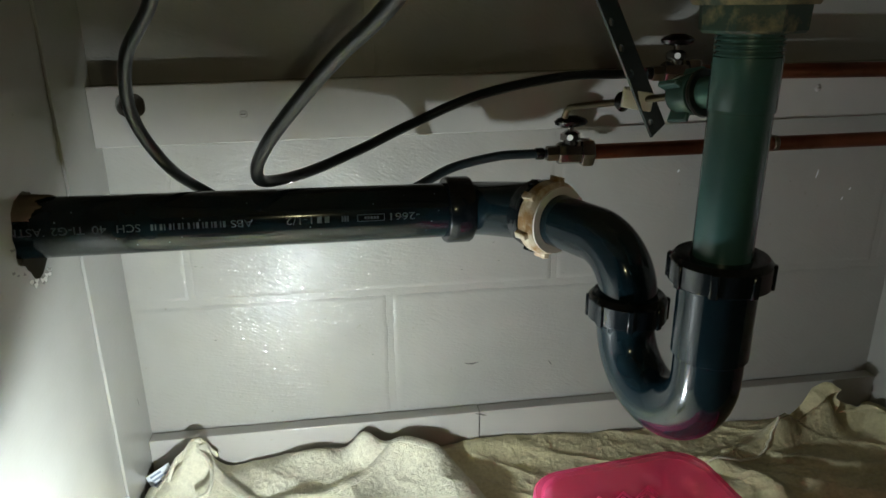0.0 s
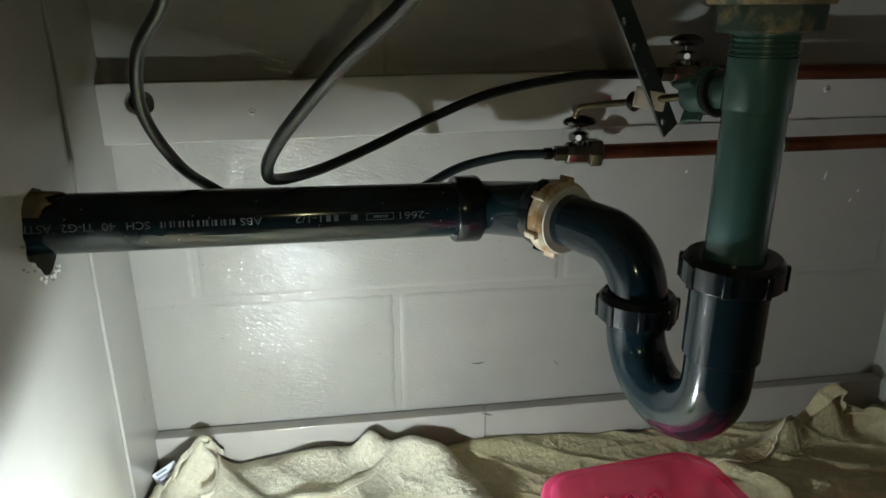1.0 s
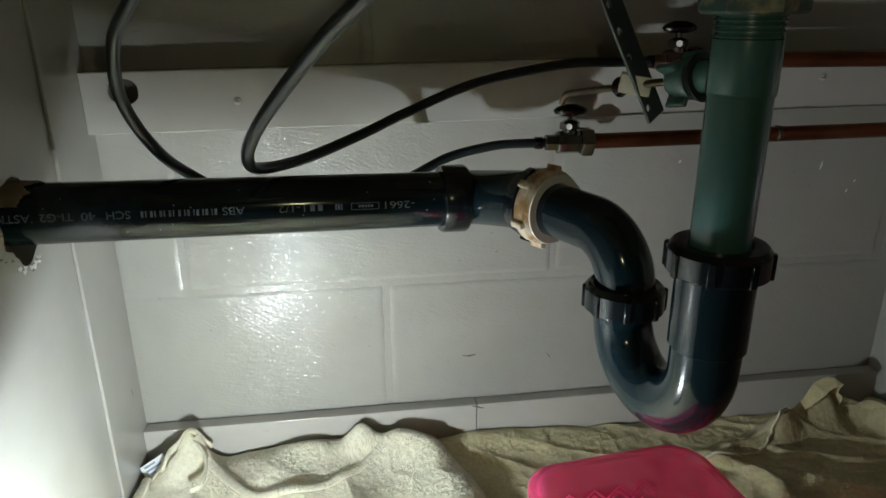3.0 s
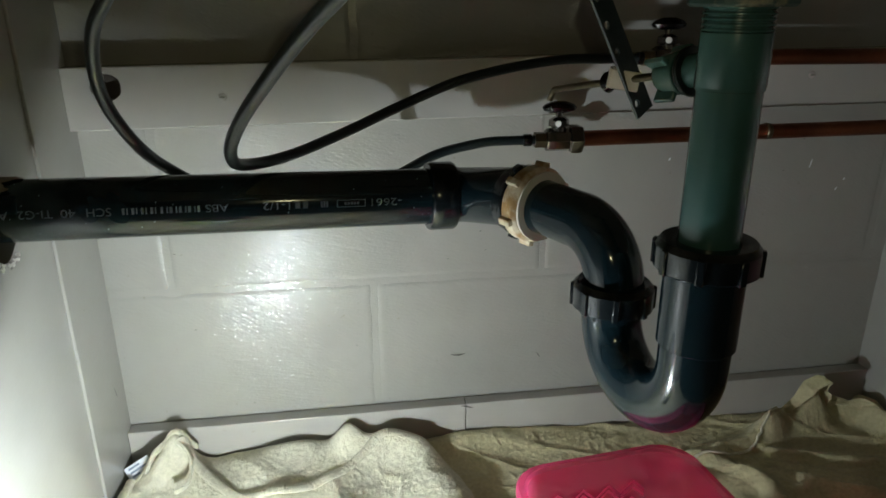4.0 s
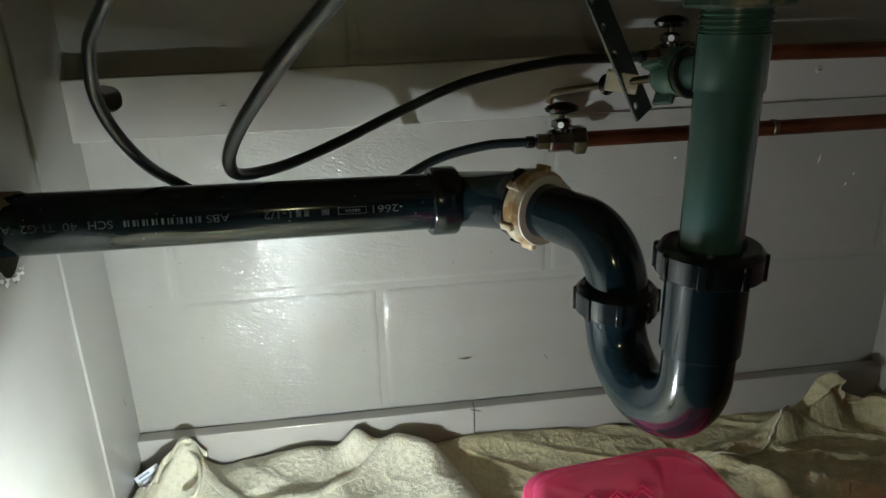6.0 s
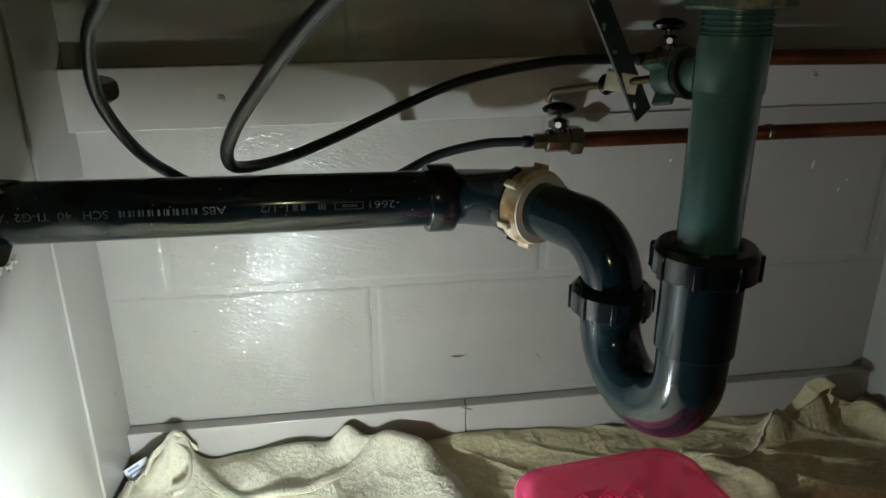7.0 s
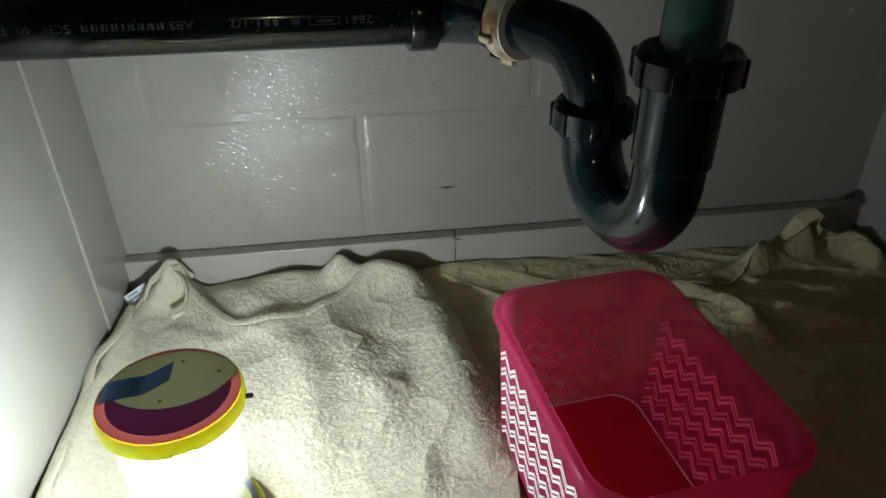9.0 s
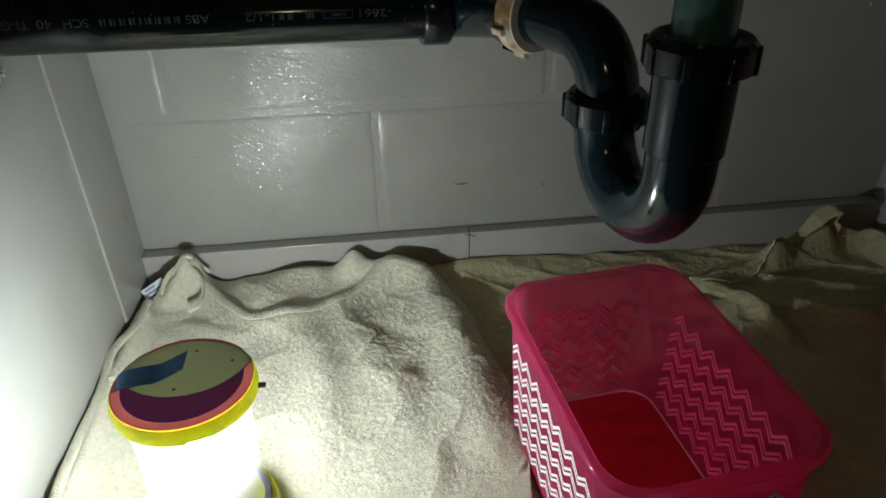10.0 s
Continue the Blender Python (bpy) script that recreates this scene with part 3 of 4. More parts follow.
# ---------------------------------------------------------------- shut-off valves and copper
def valve(at, label):
    x, y, z = at
    v = thing("shutoff_valve", label, "valve", at, "shut-off valves")
    part("body", join(lathe([(0.0001, -0.013), (0.0105, -0.013), (0.0116, -0.011), (0.0116, 0.011), (0.0105, 0.013), (0.0001, 0.013)], at, (1, 0, 0), 8), lathe([(0.0001, 0.0), (0.0072, 0.0), (0.0072, 0.014), (0.0001, 0.014)], at, (0, 0, 1), 16)), CHROME, v)
    part("compression_nut", lathe([(0.007, 0.0), (0.0140, 0.0), (0.0152, 0.0015), (0.0152, 0.0105), (0.0138, 0.0125), (0.007, 0.0125)], (x + 0.0115, y, z), (1, 0, 0), 6, True), CHROME, v, "worn hexagonal chrome nut")
    part("outlet_nut", lathe([(0.004, 0.0), (0.0078, 0.0), (0.0082, 0.001), (0.0082, 0.011), (0.0072, 0.012), (0.004, 0.012)], (x - 0.0245, y, z), (1, 0, 0), 6, True), BRASS, v, "small brass outlet nut")
    part("bonnet", lathe([(0.003, 0.0125), (0.0078, 0.0125), (0.0105, 0.014), (0.0105, 0.020), (0.006, 0.0225), (0.003, 0.0225)], at, UP, 6, True), CHROME, v)
    # white disc in place of a bright reflection on the bonnet face
    part("bonnet_glint", lathe([(0.0001, 0.0), (0.003, 0.0), (0.003, 0.0008), (0.0001, 0.0008)], (x - 0.0035, y - 0.0102, z + 0.0175), (-0.25, -1, 0), 16), WHITE, v, "small white disc painted as a reflection on the bonnet")
    part("stem", lathe([(0.0001, 0.022), (0.0032, 0.022), (0.0032, 0.029), (0.0001, 0.029)], at, UP, 16), CHROME, v)
    h = lathe([(0.0001, 0.0), (0.006, 0.0), (0.0095, 0.002), (0.0105, 0.005), (0.0085, 0.008), (0.004, 0.0105), (0.0001, 0.0085)], (0, 0, 0), UP, 28)
    h.transform(Matrix.Translation((x, y, z + 0.027)) @ Matrix.Diagonal((1.7, 0.9, 1.05, 1)))
    part("handle", h, DARK_CHROME, v, "oval dark chrome handle")
    return v


V1, V2 = Vector((0.192, -0.036, 0.3645)), Vector((0.298, -0.036, 0.4425))
valve(V1, "worn chrome shut-off valve on the lower copper pipe")
valve(V2, "worn chrome shut-off valve on the upper copper pipe")


def copper(a, b, label):
    c = thing("copper_pipe", label, "pipe", a, "copper pipes")
    part("tube", sweep([a.lerp(b, k / 8) for k in range(9)], 0.0079, 28), COPPER, c)
    return c


copper(V1 + Vector((0.018, 0, 0)), Vector((RIGHT, -0.036, 0.3675)), "tarnished lower copper water pipe along the wall")
copper(V2 + Vector((0.018, 0, 0)), Vector((RIGHT, -0.036, 0.4405)), "tarnished upper copper water pipe along the wall")
strap_clip = thing("solder_joint", "brass-coloured solder joint on the lower copper pipe", "pipe joint", (0.436, -0.036, 0.3665))
part("ring", lathe([(0.0078, -0.003), (0.0087, -0.002), (0.0087, 0.002), (0.0078, 0.003)], (0.418, -0.036, 0.3665), (1, 0, 0), 24, True), BRASS, strap_clip)


def supply(points, label):
    s = thing("supply_tube", label, "water tube", points[-1], "supply tubes")
    part("hose", sweep(smooth_path(points, 12), 0.00475, 20), RUBBER, s)
    end = Vector(points[-1])
    part("ferrule", lathe([(0.0046, -0.010), (0.0058, -0.010), (0.0062, -0.009), (0.0062, -0.002), (0.0046, -0.002)], end - Vector((0.004, 0, 0)), (1, 0, 0), 20, True), DARK_CHROME, s, "dark metal ferrule")
    return s


supply([(-0.127, -0.275, 0.600), (-0.139, -0.256, 0.561), (-0.151, -0.239, 0.516), (-0.181, -0.206, 0.479), (-0.192, -0.176, 0.436), (-0.181, -0.150, 0.394), (-0.164, -0.118, 0.364), (-0.130, -0.115, 0.347), (-0.060, -0.112, 0.345), (-0.010, -0.100, 0.342), (0.022, -0.066, 0.339), (0.068, -0.040, 0.354), (0.115, -0.037, 0.3635), (0.145, -0.036, 0.3645), (0.170, -0.036, 0.3645)], "black plastic supply tube curving behind the drain pipe")
supply([(0.05, -0.47, 0.60), (0.018, -0.42, 0.553), (-0.007, -0.382, 0.514), (-0.035, -0.335, 0.486), (-0.060, -0.296, 0.458), (-0.086, -0.251, 0.425), (-0.101, -0.208, 0.397), (-0.100, -0.165, 0.378), (-0.070, -0.115, 0.373), (-0.022, -0.075, 0.384), (0.029, -0.050, 0.402), (0.096, -0.042, 0.4265), (0.181, -0.037, 0.4415), (0.240, -0.036, 0.4425), (0.282, -0.036, 0.4425)], "black plastic supply tube looped over the drain pipe")

# ---------------------------------------------------------------- lantern
lx, ly = LANTERN.x, LANTERN.y
Z0 = 0.002
lantern = thing("lantern", "small glowing lantern with a lime lid, standing on the towel", "lantern", (lx, ly, Z0))
part("base", lathe([(0.0001, Z0), (0.047, Z0), (0.0505, Z0 + 0.003), (0.0505, 0.021), (0.0485, 0.024), (0.0001, 0.024)], (lx, ly, 0), UP, 56), YELLOW, lantern, "lime yellow plastic base")
part("band", lathe([(0.040, 0.0235), (0.0445, 0.0235), (0.0448, 0.025), (0.0442, 0.030), (0.040, 0.030)], (lx, ly, 0), UP, 56, True), NAVY, lantern, "navy rubber band")
part("shade", open_lathe([(0.0415, 0.0300), (0.0398, 0.08), (0.0405, 0.1352)], (lx, ly, 0), 56), SHADE, lantern, "frosted white shade, glowing")
part("bulb", lathe([(0.0001, 0.084), (0.006, 0.084), (0.0075, 0.086), (0.0075, 0.093), (0.006, 0.0955), (0.0001, 0.096)], (lx, ly, 0), UP, 16), GLOW, lantern, "bright white light source")
# the collar is an unseen addition that keeps steep light off the towel
part("post_and_light_shield", lathe([(0.0001, 0.028), (0.006, 0.028), (0.006, 0.079), (0.0112, 0.080), (0.0112, 0.083), (0.0001, 0.0832)], (lx, ly, 0), UP, 24), WHITE, lantern, "white lamp post with an unseen collar added to block downward light")
lid = part("lid", lathe([(0.0405, 0.1352), (0.0455, 0.1352), (0.0485, 0.137), (0.0492, 0.141), (0.0485, 0.146), (0.0470, 0.148), (0.0450, 0.148), (0.0440, 0.146), (0.0405, 0.140)], (lx, ly, 0), UP, 64, True), YELLOW, lantern, "lime yellow lid rim")
A, B, RB = Vector((0.0, 0.0)), Vector((-0.0037, 0.0317)), 0.0490


def disc(centre, radius, z, inner=0.0, inner_centre=None):
    """A thin flat disc or ring."""
    bm = bmesh.new()
    rim = [bm.verts.new((lx + centre.x + radius * math.cos(a), ly + centre.y + radius * math.sin(a), z)) for a in (2 * math.pi * k / 72 for k in range(72))]
    if inner:
        c = inner_centre
        hole_rim = [bm.verts.new((lx + c.x + inner * math.cos(a), ly + c.y + inner * math.sin(a), z)) for a in (2 * math.pi * k / 72 for k in range(72))]
        for k in range(72):
            bm.faces.new((rim[k], rim[(k + 1) % 72], hole_rim[(k + 1) % 72], hole_rim[k]))
    else:
        bm.faces.new(rim)
    return bm


def crescent(z, RA):
    """What a circle round A shows outside circle B."""
    outer = [A + RA * Vector((math.cos(a), math.sin(a))) for a in (radians(90 + 360 * k / 240) for k in range(241))]
    outer = [p for p in outer if (p - B).length > RB]
    inner = [B + (RB - 0.0012) * Vector((math.cos(a), math.sin(a))) for a in (radians(90 + 360 * k / 240) for k in range(241))]
    inner = [p for p in inner if (p - A).length < RA]
    bm = bmesh.new()
    rows_v = []
    for k in range(61):
        o, n = outer[round(k / 60 * (len(outer) - 1))], inner[round(k / 60 * (len(inner) - 1))]
        rows_v.append((bm.verts.new((lx + o.x, ly + o.y, z)), bm.verts.new((lx + n.x, ly + n.y, z))))
    for a, b in zip(rows_v, rows_v[1:]):
        bm.faces.new((a[0], b[0], b[1], a[1]))
    return bm


bm = bmesh.new()
arc_rows = []
for k in range(41):
    a = radians(42 + 104 * k / 40)
    w = 0.0032 * math.sin(math.pi * k / 40) ** 0.6 + 0.0002
    arc_rows.append([bm.verts.new((lx + r * math.cos(a), ly + r * math.sin(a), 0.1494)) for r in (0.0472 - w, 0.0472)])
for a, b in zip(arc_rows, arc_rows[1:]):
    bm.faces.new((a[0], a[1], b[1], b[0]))
lens = bmesh.new()
edge_v = []
for k in range(120):
    way = Vector((math.cos(2 * math.pi * k / 120), math.sin(2 * math.pi * k / 120)))
    r = way.dot(B) + math.sqrt(way.dot(B) ** 2 - B.length_squared + RB * RB)
    r = min(r, 0.0470)
    edge_v.append(lens.verts.new((lx + r * way.x, ly + r * way.y, 0.1491)))
lens.faces.new(edge_v)
part("top_disc", lens, OLIVE, lid, "dull olive disc")
part("red_arc", bm, RED, lid, "thin red arc at the rim")
part("red_crescent", crescent(0.1494, 0.0468), RED, lid, "red plastic crescent")
part("purple_crescent", crescent(0.1497, 0.0402), PURPLE, lid, "purple crescent")
part("tab", box(lx + 0.048, lx + 0.054, ly - 0.001, ly + 0.003, 0.139, 0.142, 0.0008, 1), NAVY, lid, "small dark tab")
for dx, dy in ((0.003, 0.031), (0.030, 0.018), (-0.004, -0.0095)):
    part("speck", lathe([(0.0001, 0.1503), (0.0012, 0.1503), (0.0009, 0.1507), (0.0001, 0.1507)], (lx + dx, ly + dy, 0), UP, 10), DIRT_AND_SHADE, lid, "dark speck")
tape = bmesh.new()
cols = []
for k in range(15):
    u = k / 14
    zz = 0.1512 + 0.003 * max(0, math.sin(u * 6.5 - 0.6)) * u + (0.012 * (u - 0.62) if u > 0.62 else 0) - 0.004 * max(0, 0.12 - u) / 0.12
    cols.append([tape.verts.new((lx - 0.046 + 0.046 * u, ly + 0.001 + 0.013 * u * u + w, zz + 0.0008 * j)) for j, w in enumerate((-0.009, 0, 0.009))])
for a, b in zip(cols, cols[1:]):
    for j in range(2):
        tape.faces.new((a[j], b[j], b[j + 1], a[j + 1]))
ext = bmesh.ops.extrude_face_region(tape, geom=tape.faces[:])
bmesh.ops.translate(tape, vec=(0, 0, 0.0005), verts=[v for v in ext["geom"] if isinstance(v, bmesh.types.BMVert)])
tape_thing = thing("masking_tape", "piece of crumpled blue masking tape stuck on the lid", "tape", (lx - 0.03, ly, 0.15))
part("strip", tape, TAPE, tape_thing)
# the lantern leans a little on the bunched towel, towards the wall and the basket
LEAN = Matrix.Translation((lx, ly, Z0)) @ Euler((radians(-2.0), radians(1.5), 0)).to_matrix().to_4x4() @ Matrix.Translation((-lx, -ly, -Z0))
for leaning in (lantern, tape_thing):
    leaning.matrix_basis = LEAN @ leaning.matrix_basis

# ---------------------------------------------------------------- pink basket
BK = pose(0.185, -0.361, 0.0, 0, 0, 7.5)
BW, BD, BH = 0.0785, 0.110, 0.145
basket = thing("basket", "translucent pink plastic storage basket with white zigzag print", "basket", BK.translation)


def round_rect(w, d, r, steps=8):
    pts = []
    for cx, cy, a0 in ((w - r, d - r, 0), (-w + r, d - r, 90), (-w + r, -d + r, 180), (w - r, -d + r, 270)):
        pts += [(cx + r * math.cos(radians(a0 + 90 * k / steps)), cy + r * math.sin(radians(a0 + 90 * k / steps))) for k in range(steps + 1)]
    return pts


def loft(levels):
    """Rounded rectangles (half width, half depth, corner, height) joined one to the next."""
    bm = bmesh.new()
    rings = [[bm.verts.new((x, y, z)) for x, y in round_rect(w, d, r)] for w, d, r, z in levels]
    for a, b in zip(rings, rings[1:]):
        n = len(a)
        for k in range(n):
            bm.faces.new((a[k], a[(k + 1) % n], b[(k + 1) % n], b[k]))
    return bm, rings


def wall_half(z, inner=0.0):
    f = (z - 0.004) / (BH - 0.004)
    return BW - 0.006 * (1 - f) - inner - 0.005, BD - 0.002 * (1 - f) - inner - 0.005


levels = []
for z in (0.003, 0.03, 0.06, 0.09, 0.12, 0.137):
    w, d = wall_half(z)
    levels.append((w, d, 0.026, z))
levels += [(BW - 0.001, BD - 0.001, 0.031, 0.137), (BW, BD, 0.031, 0.139), (BW, BD, 0.031, 0.144), (BW - 0.0015, BD - 0.0015, 0.030, BH + 0.001), (BW - 0.0055, BD - 0.0055, 0.028, BH + 0.001), (BW - 0.0075, BD - 0.0075, 0.027, 0.1435)]
for z in (0.13, 0.09, 0.06, 0.03, 0.008):
    w, d = wall_half(z, 0.0016)
    levels.append((w, d, 0.0245, z))
bm, rings = loft(levels)
bm.transform(BK)
part("shell", bm, PINK, basket)
w, d = wall_half(0.003)
base = bmesh.new()
low = [base.verts.new((x, y, 0.003)) for x, y in round_rect(w, d, 0.026)]
high = [base.verts.new((x, y, 0.008)) for x, y in round_rect(w - 0.0018, d - 0.0018, 0.0242)]
base.faces.new(low), base.faces.new(high)
for k in range(len(low)):
    n = (k + 1) % len(low)
    base.faces.new((low[k], low[n], high[n], high[k]))
base.transform(BK)
part("floor", base, PINK_FLOOR, basket, "red-pink basket floor")
w, d = wall_half(0.0085, 0.0022)
edge = sweep([BK @ Vector((x, y, 0.0094)) for x, y in round_rect(w, d, 0.024) + round_rect(w, d, 0.024)[:1]], 0.0009, 8, False)
part("floor_line", edge, PINK_LINE, basket, "pale line round the basket floor")


for x, y, z in ((-0.006, 0.0985, 0.106), (0.030, 0.088, 0.075), (0.034, 0.084, 0.074), (-0.025, 0.02, 0.0090)):
    part("speck", lathe([(0.0001, -0.0006), (0.0012, -0.0002), (0.0014, 0.0004), (0.0001, 0.0012)], BK @ Vector((x, y, z)), (0.2, 0.4, 1), 8), DIRT_AND_SHADE if z > 0.1 else PINK_LINE, basket, "speck of dirt")


def zigzag(side, inner, rows=6, cycles=6, span=0.8, lines=(-0.0026, 0.0026), wide=0.0032):
    """Rows of double zigzags on one side wall; side 0 right, 1 back, 2 left, 3 front."""
    bm = bmesh.new()
    lift = 0.0022 if inner else -0.0006
    long = side in (0, 2)
    for r in range(rows):
        zc = 0.026 + r * 0.0165
        for off in lines:
            pts = []
            half_w, half_d = wall_half(zc)
            run = (half_d if long else half_w) - 0.026
            run *= span / 0.8
            n = cycles * 2
            for k in range(n + 1):
                u = -run + 2 * run * k / n
                pts.append((u, zc + off + (0.0056 if k % 2 else -0.0056)))
            rows_v = []
            for u, z in pts:
                pair = []
                for e in (-wide / 2, wide / 2):
                    hw, hd = wall_half(z + e)
                    hw, hd = hw - lift, hd - lift
                    pair.append(bm.verts.new({0: (hw, u, z + e), 1: (u, hd, z + e), 2: (-hw, u, z + e), 3: (u, -hd, z + e)}[side]))
                rows_v.append(pair)
            for a, b in zip(rows_v, rows_v[1:]):
                bm.faces.new((a[0], b[0], b[1], a[1]))
    bm.transform(BK)
    return bm


for side in range(4):
    part("outer_print", zigzag(side, False, 6, 7 if side in (0, 2) else 4), WHITE_PRINT, basket, "white zigzag print", False)
    part("inner_print", zigzag(side, True, 6, 7 if side in (0, 2) else 4), PINK_PRINT, basket, "zigzag print showing through", False)


# ---------------------------------------------------------------- towels
def bump(x, y, cx, cy, sx, sy, turn=0.0):
    c, s = math.cos(turn), math.sin(turn)
    u, v = (x - cx) * c + (y - cy) * s, -(x - cx) * s + (y - cy) * c
    return math.exp(-(u / sx) ** 2 - (v / sy) ** 2)


def ridge(x, y, pts, width):
    """1 on a polyline, falling off sideways."""
    best = 9.0
    for (ax, ay), (bx, by) in zip(pts, pts[1:]):
        dx, dy = bx - ax, by - ay
        t = max(0.0, min(1.0, ((x - ax) * dx + (y - ay) * dy) / (dx * dx + dy * dy)))
        best = min(best, math.hypot(x - ax - t * dx, y - ay - t * dy))
    return math.exp(-(best / width) ** 2)


def crumple(x, y, seed):
    n = noise.noise
    a = 1 - abs(n((x * 9 + seed, y * 6, seed))) * 2
    b = 1 - abs(n((x * 20, y * 26 + seed, seed * 2))) * 2
    c = 1 - abs(n((x * 34 + y * 12, y * 30, seed * 1.3))) * 2
    return 0.0035 * max(0, a) ** 3 + 0.0028 * max(0, b) ** 3 + 0.0016 * max(0, c) ** 4 + 0.002 * n((x * 7, y * 7, seed * 3)) + 0.0009 * n((x * 70, y * 70, seed))


def pile(x, y):
    """Clumps of terry loops."""
    return 0.0006 * noise.noise((x * 210, y * 210, 0.7)) + 0.0006 * noise.noise((x * 420, y * 420, 2.7))


def cloth(name, label, outline, height, material, res=0.004, thick=0.004):
    """A cloth sheet: the unit square mapped by outline(u, v) to the floor plan, raised by height(x, y)."""
    ob = thing(name, label, "towel", (*outline(0.5, 0.5), FLOOR))
    nu, nv = outline(None, None)
    bm = bmesh.new()
    grid = []
    for i in range(nu + 1):
        row = []
        for j in range(nv + 1):
            x, y = outline(i / nu, j / nv)
            row.append(bm.verts.new((x, y, height(x, y, i / nu, j / nv) + pile(x, y))))
        grid.append(row)
    for i in range(nu):
        for j in range(nv):
            bm.faces.new((grid[i][j], grid[i + 1][j], grid[i + 1][j + 1], grid[i][j + 1]))
    bmesh.ops.recalc_face_normals(bm, faces=bm.faces)
    edge = [e for e in bm.edges if e.is_boundary]
    low = bmesh.ops.extrude_edge_only(bm, edges=edge)["geom"]
    for v in low:
        if isinstance(v, bmesh.types.BMVert):
            v.co.z -= thick
    me_ob = part("sheet", bm, material, ob)
    me_ob.data.polygons.foreach_set("use_smooth", [True] * len(me_ob.data.polygons))
    return ob


def lerp_curve(pts, t):
    """A point at 0 to 1 along a polyline of equal steps."""
    t = max(0.0, min(0.99999, t)) * (len(pts) - 1)
    k = int(t)
    f = t - k
    return tuple(a + (b - a) * f for a, b in zip(pts[k], pts[k + 1]))


# older towel, spread over the right of the floor
def plan_old(u, v):
    if u is None:
        return 420, 380
    y = -0.58 + (0.58 - 0.019) * v
    left = min(0.095, 0.030 + 0.62 * max(0.0, -0.045 - y))
    return left + (RIGHT - 0.006 - left) * u, y


def height_old(x, y, u, v):
    z = 0.004 + 0.5 * crumple(x, y, 5.2)
    w = 1 - abs(noise.noise((x * 9 + y * 7, y * 34 + x * 12, 4.4))) * 2.2
    w2 = 1 - abs(noise.noise((x * 16 - y * 8, y * 60 + x * 26, 8.4))) * 2.2
    z += 0.0030 * max(0, w) ** 2 + 0.0006 * max(0, w2) ** 2
    z *= 0.25 + 0.75 * min(1.0, u / 0.09)
    p = BK.inverted() @ Vector((x, y, 0))
    out = max(abs(p.x) / 0.084, abs(p.y) / 0.116)
    z = min(z, 0.0015 + 0.09 * max(0.0, out - 1))
    z += 0.022 * bump(x, y, 0.532, -0.042, 0.022, 0.018) + 0.020 * ridge(x, y, [(0.46, -0.066), (0.50, -0.052), (0.53, -0.042)], 0.016)
    z += 0.011 * ridge(x, y, [(0.352, -0.095), (0.380, -0.115), (0.402, -0.155), (0.412, -0.195)], 0.011)
    z += 0.009 * ridge(x, y, [(0.445, -0.100), (0.500, -0.120), (0.600, -0.150)], 0.010)
    z += 0.008 * ridge(x, y, [(0.430, -0.135), (0.470, -0.165), (0.540, -0.210)], 0.010)
    z += 0.014 * ridge(x, y, [(0.385, -0.088), (0.43, -0.078), (0.47, -0.062)], 0.013)
    z += 0.024 * ridge(x, y, [(0.560, -0.034), (0.590, -0.050), (0.600, -0.085)], 0.010)
    z += 0.022 * bump(x, y, 0.612, -0.045, 0.012, 0.04)
    z += 0.008 * ridge(x, y, [(0.33, -0.13), (0.45, -0.16), (0.60, -0.24)], 0.014)
    z += 0.010 * bump(x, y, 0.12, -0.03, 0.10, 0.02)
    return max(z, 0.0) * (0.3 + 0.7 * min(1, abs(y + 0.58) / 0.03))


old_towel = cloth("towel", "old olive-cream terry towel crumpled over the cabinet floor", plan_old, height_old, TERRY_OLD)

# cream towel on the left, bunched against the wall
BACK = [(-0.270, -0.062), (-0.252, -0.036), (-0.222, -0.028), (-0.196, -0.024), (-0.165, -0.022), (-0.120, -0.021), (-0.070, -0.022), (-0.036, -0.026), (0.000, -0.026), (0.030, -0.030), (0.050, -0.045)]
EDGE = [(0.050, -0.045), (0.078, -0.085), (0.092, -0.130), (0.098, -0.180), (0.112, -0.235), (0.118, -0.300), (0.105, -0.380), (0.10, -0.470), (0.095, -0.580)]
SIDE = [(-0.270, -0.062), (-0.271, -0.108), (-0.279, -0.153), (-0.2785, -0.198), (-0.278, -0.269), (-0.274, -0.323), (-0.268, -0.40), (-0.262, -0.48), (-0.258, -0.580)]


def plan_cream(u, v):
    if u is None:
        return 340, 440
    a, b = lerp_curve(SIDE, 1 - v), lerp_curve(EDGE, 1 - v)
    flat = a[1] + (b[1] - a[1]) * u
    k = max(0.0, (v - 0.72) / 0.28) ** 1.5
    top = lerp_curve(BACK, u)
    x = a[0] + (b[0] - a[0]) * u
    return x + (top[0] - x) * k, flat + (top[1] - flat) * k


HEM_LINE = [(-0.215, -0.035), (-0.195, -0.055), (-0.173, -0.081), (-0.144, -0.108), (-0.097, -0.107), (-0.056, -0.088), (-0.018, -0.058), (0.008, -0.046), (0.043, -0.055)]


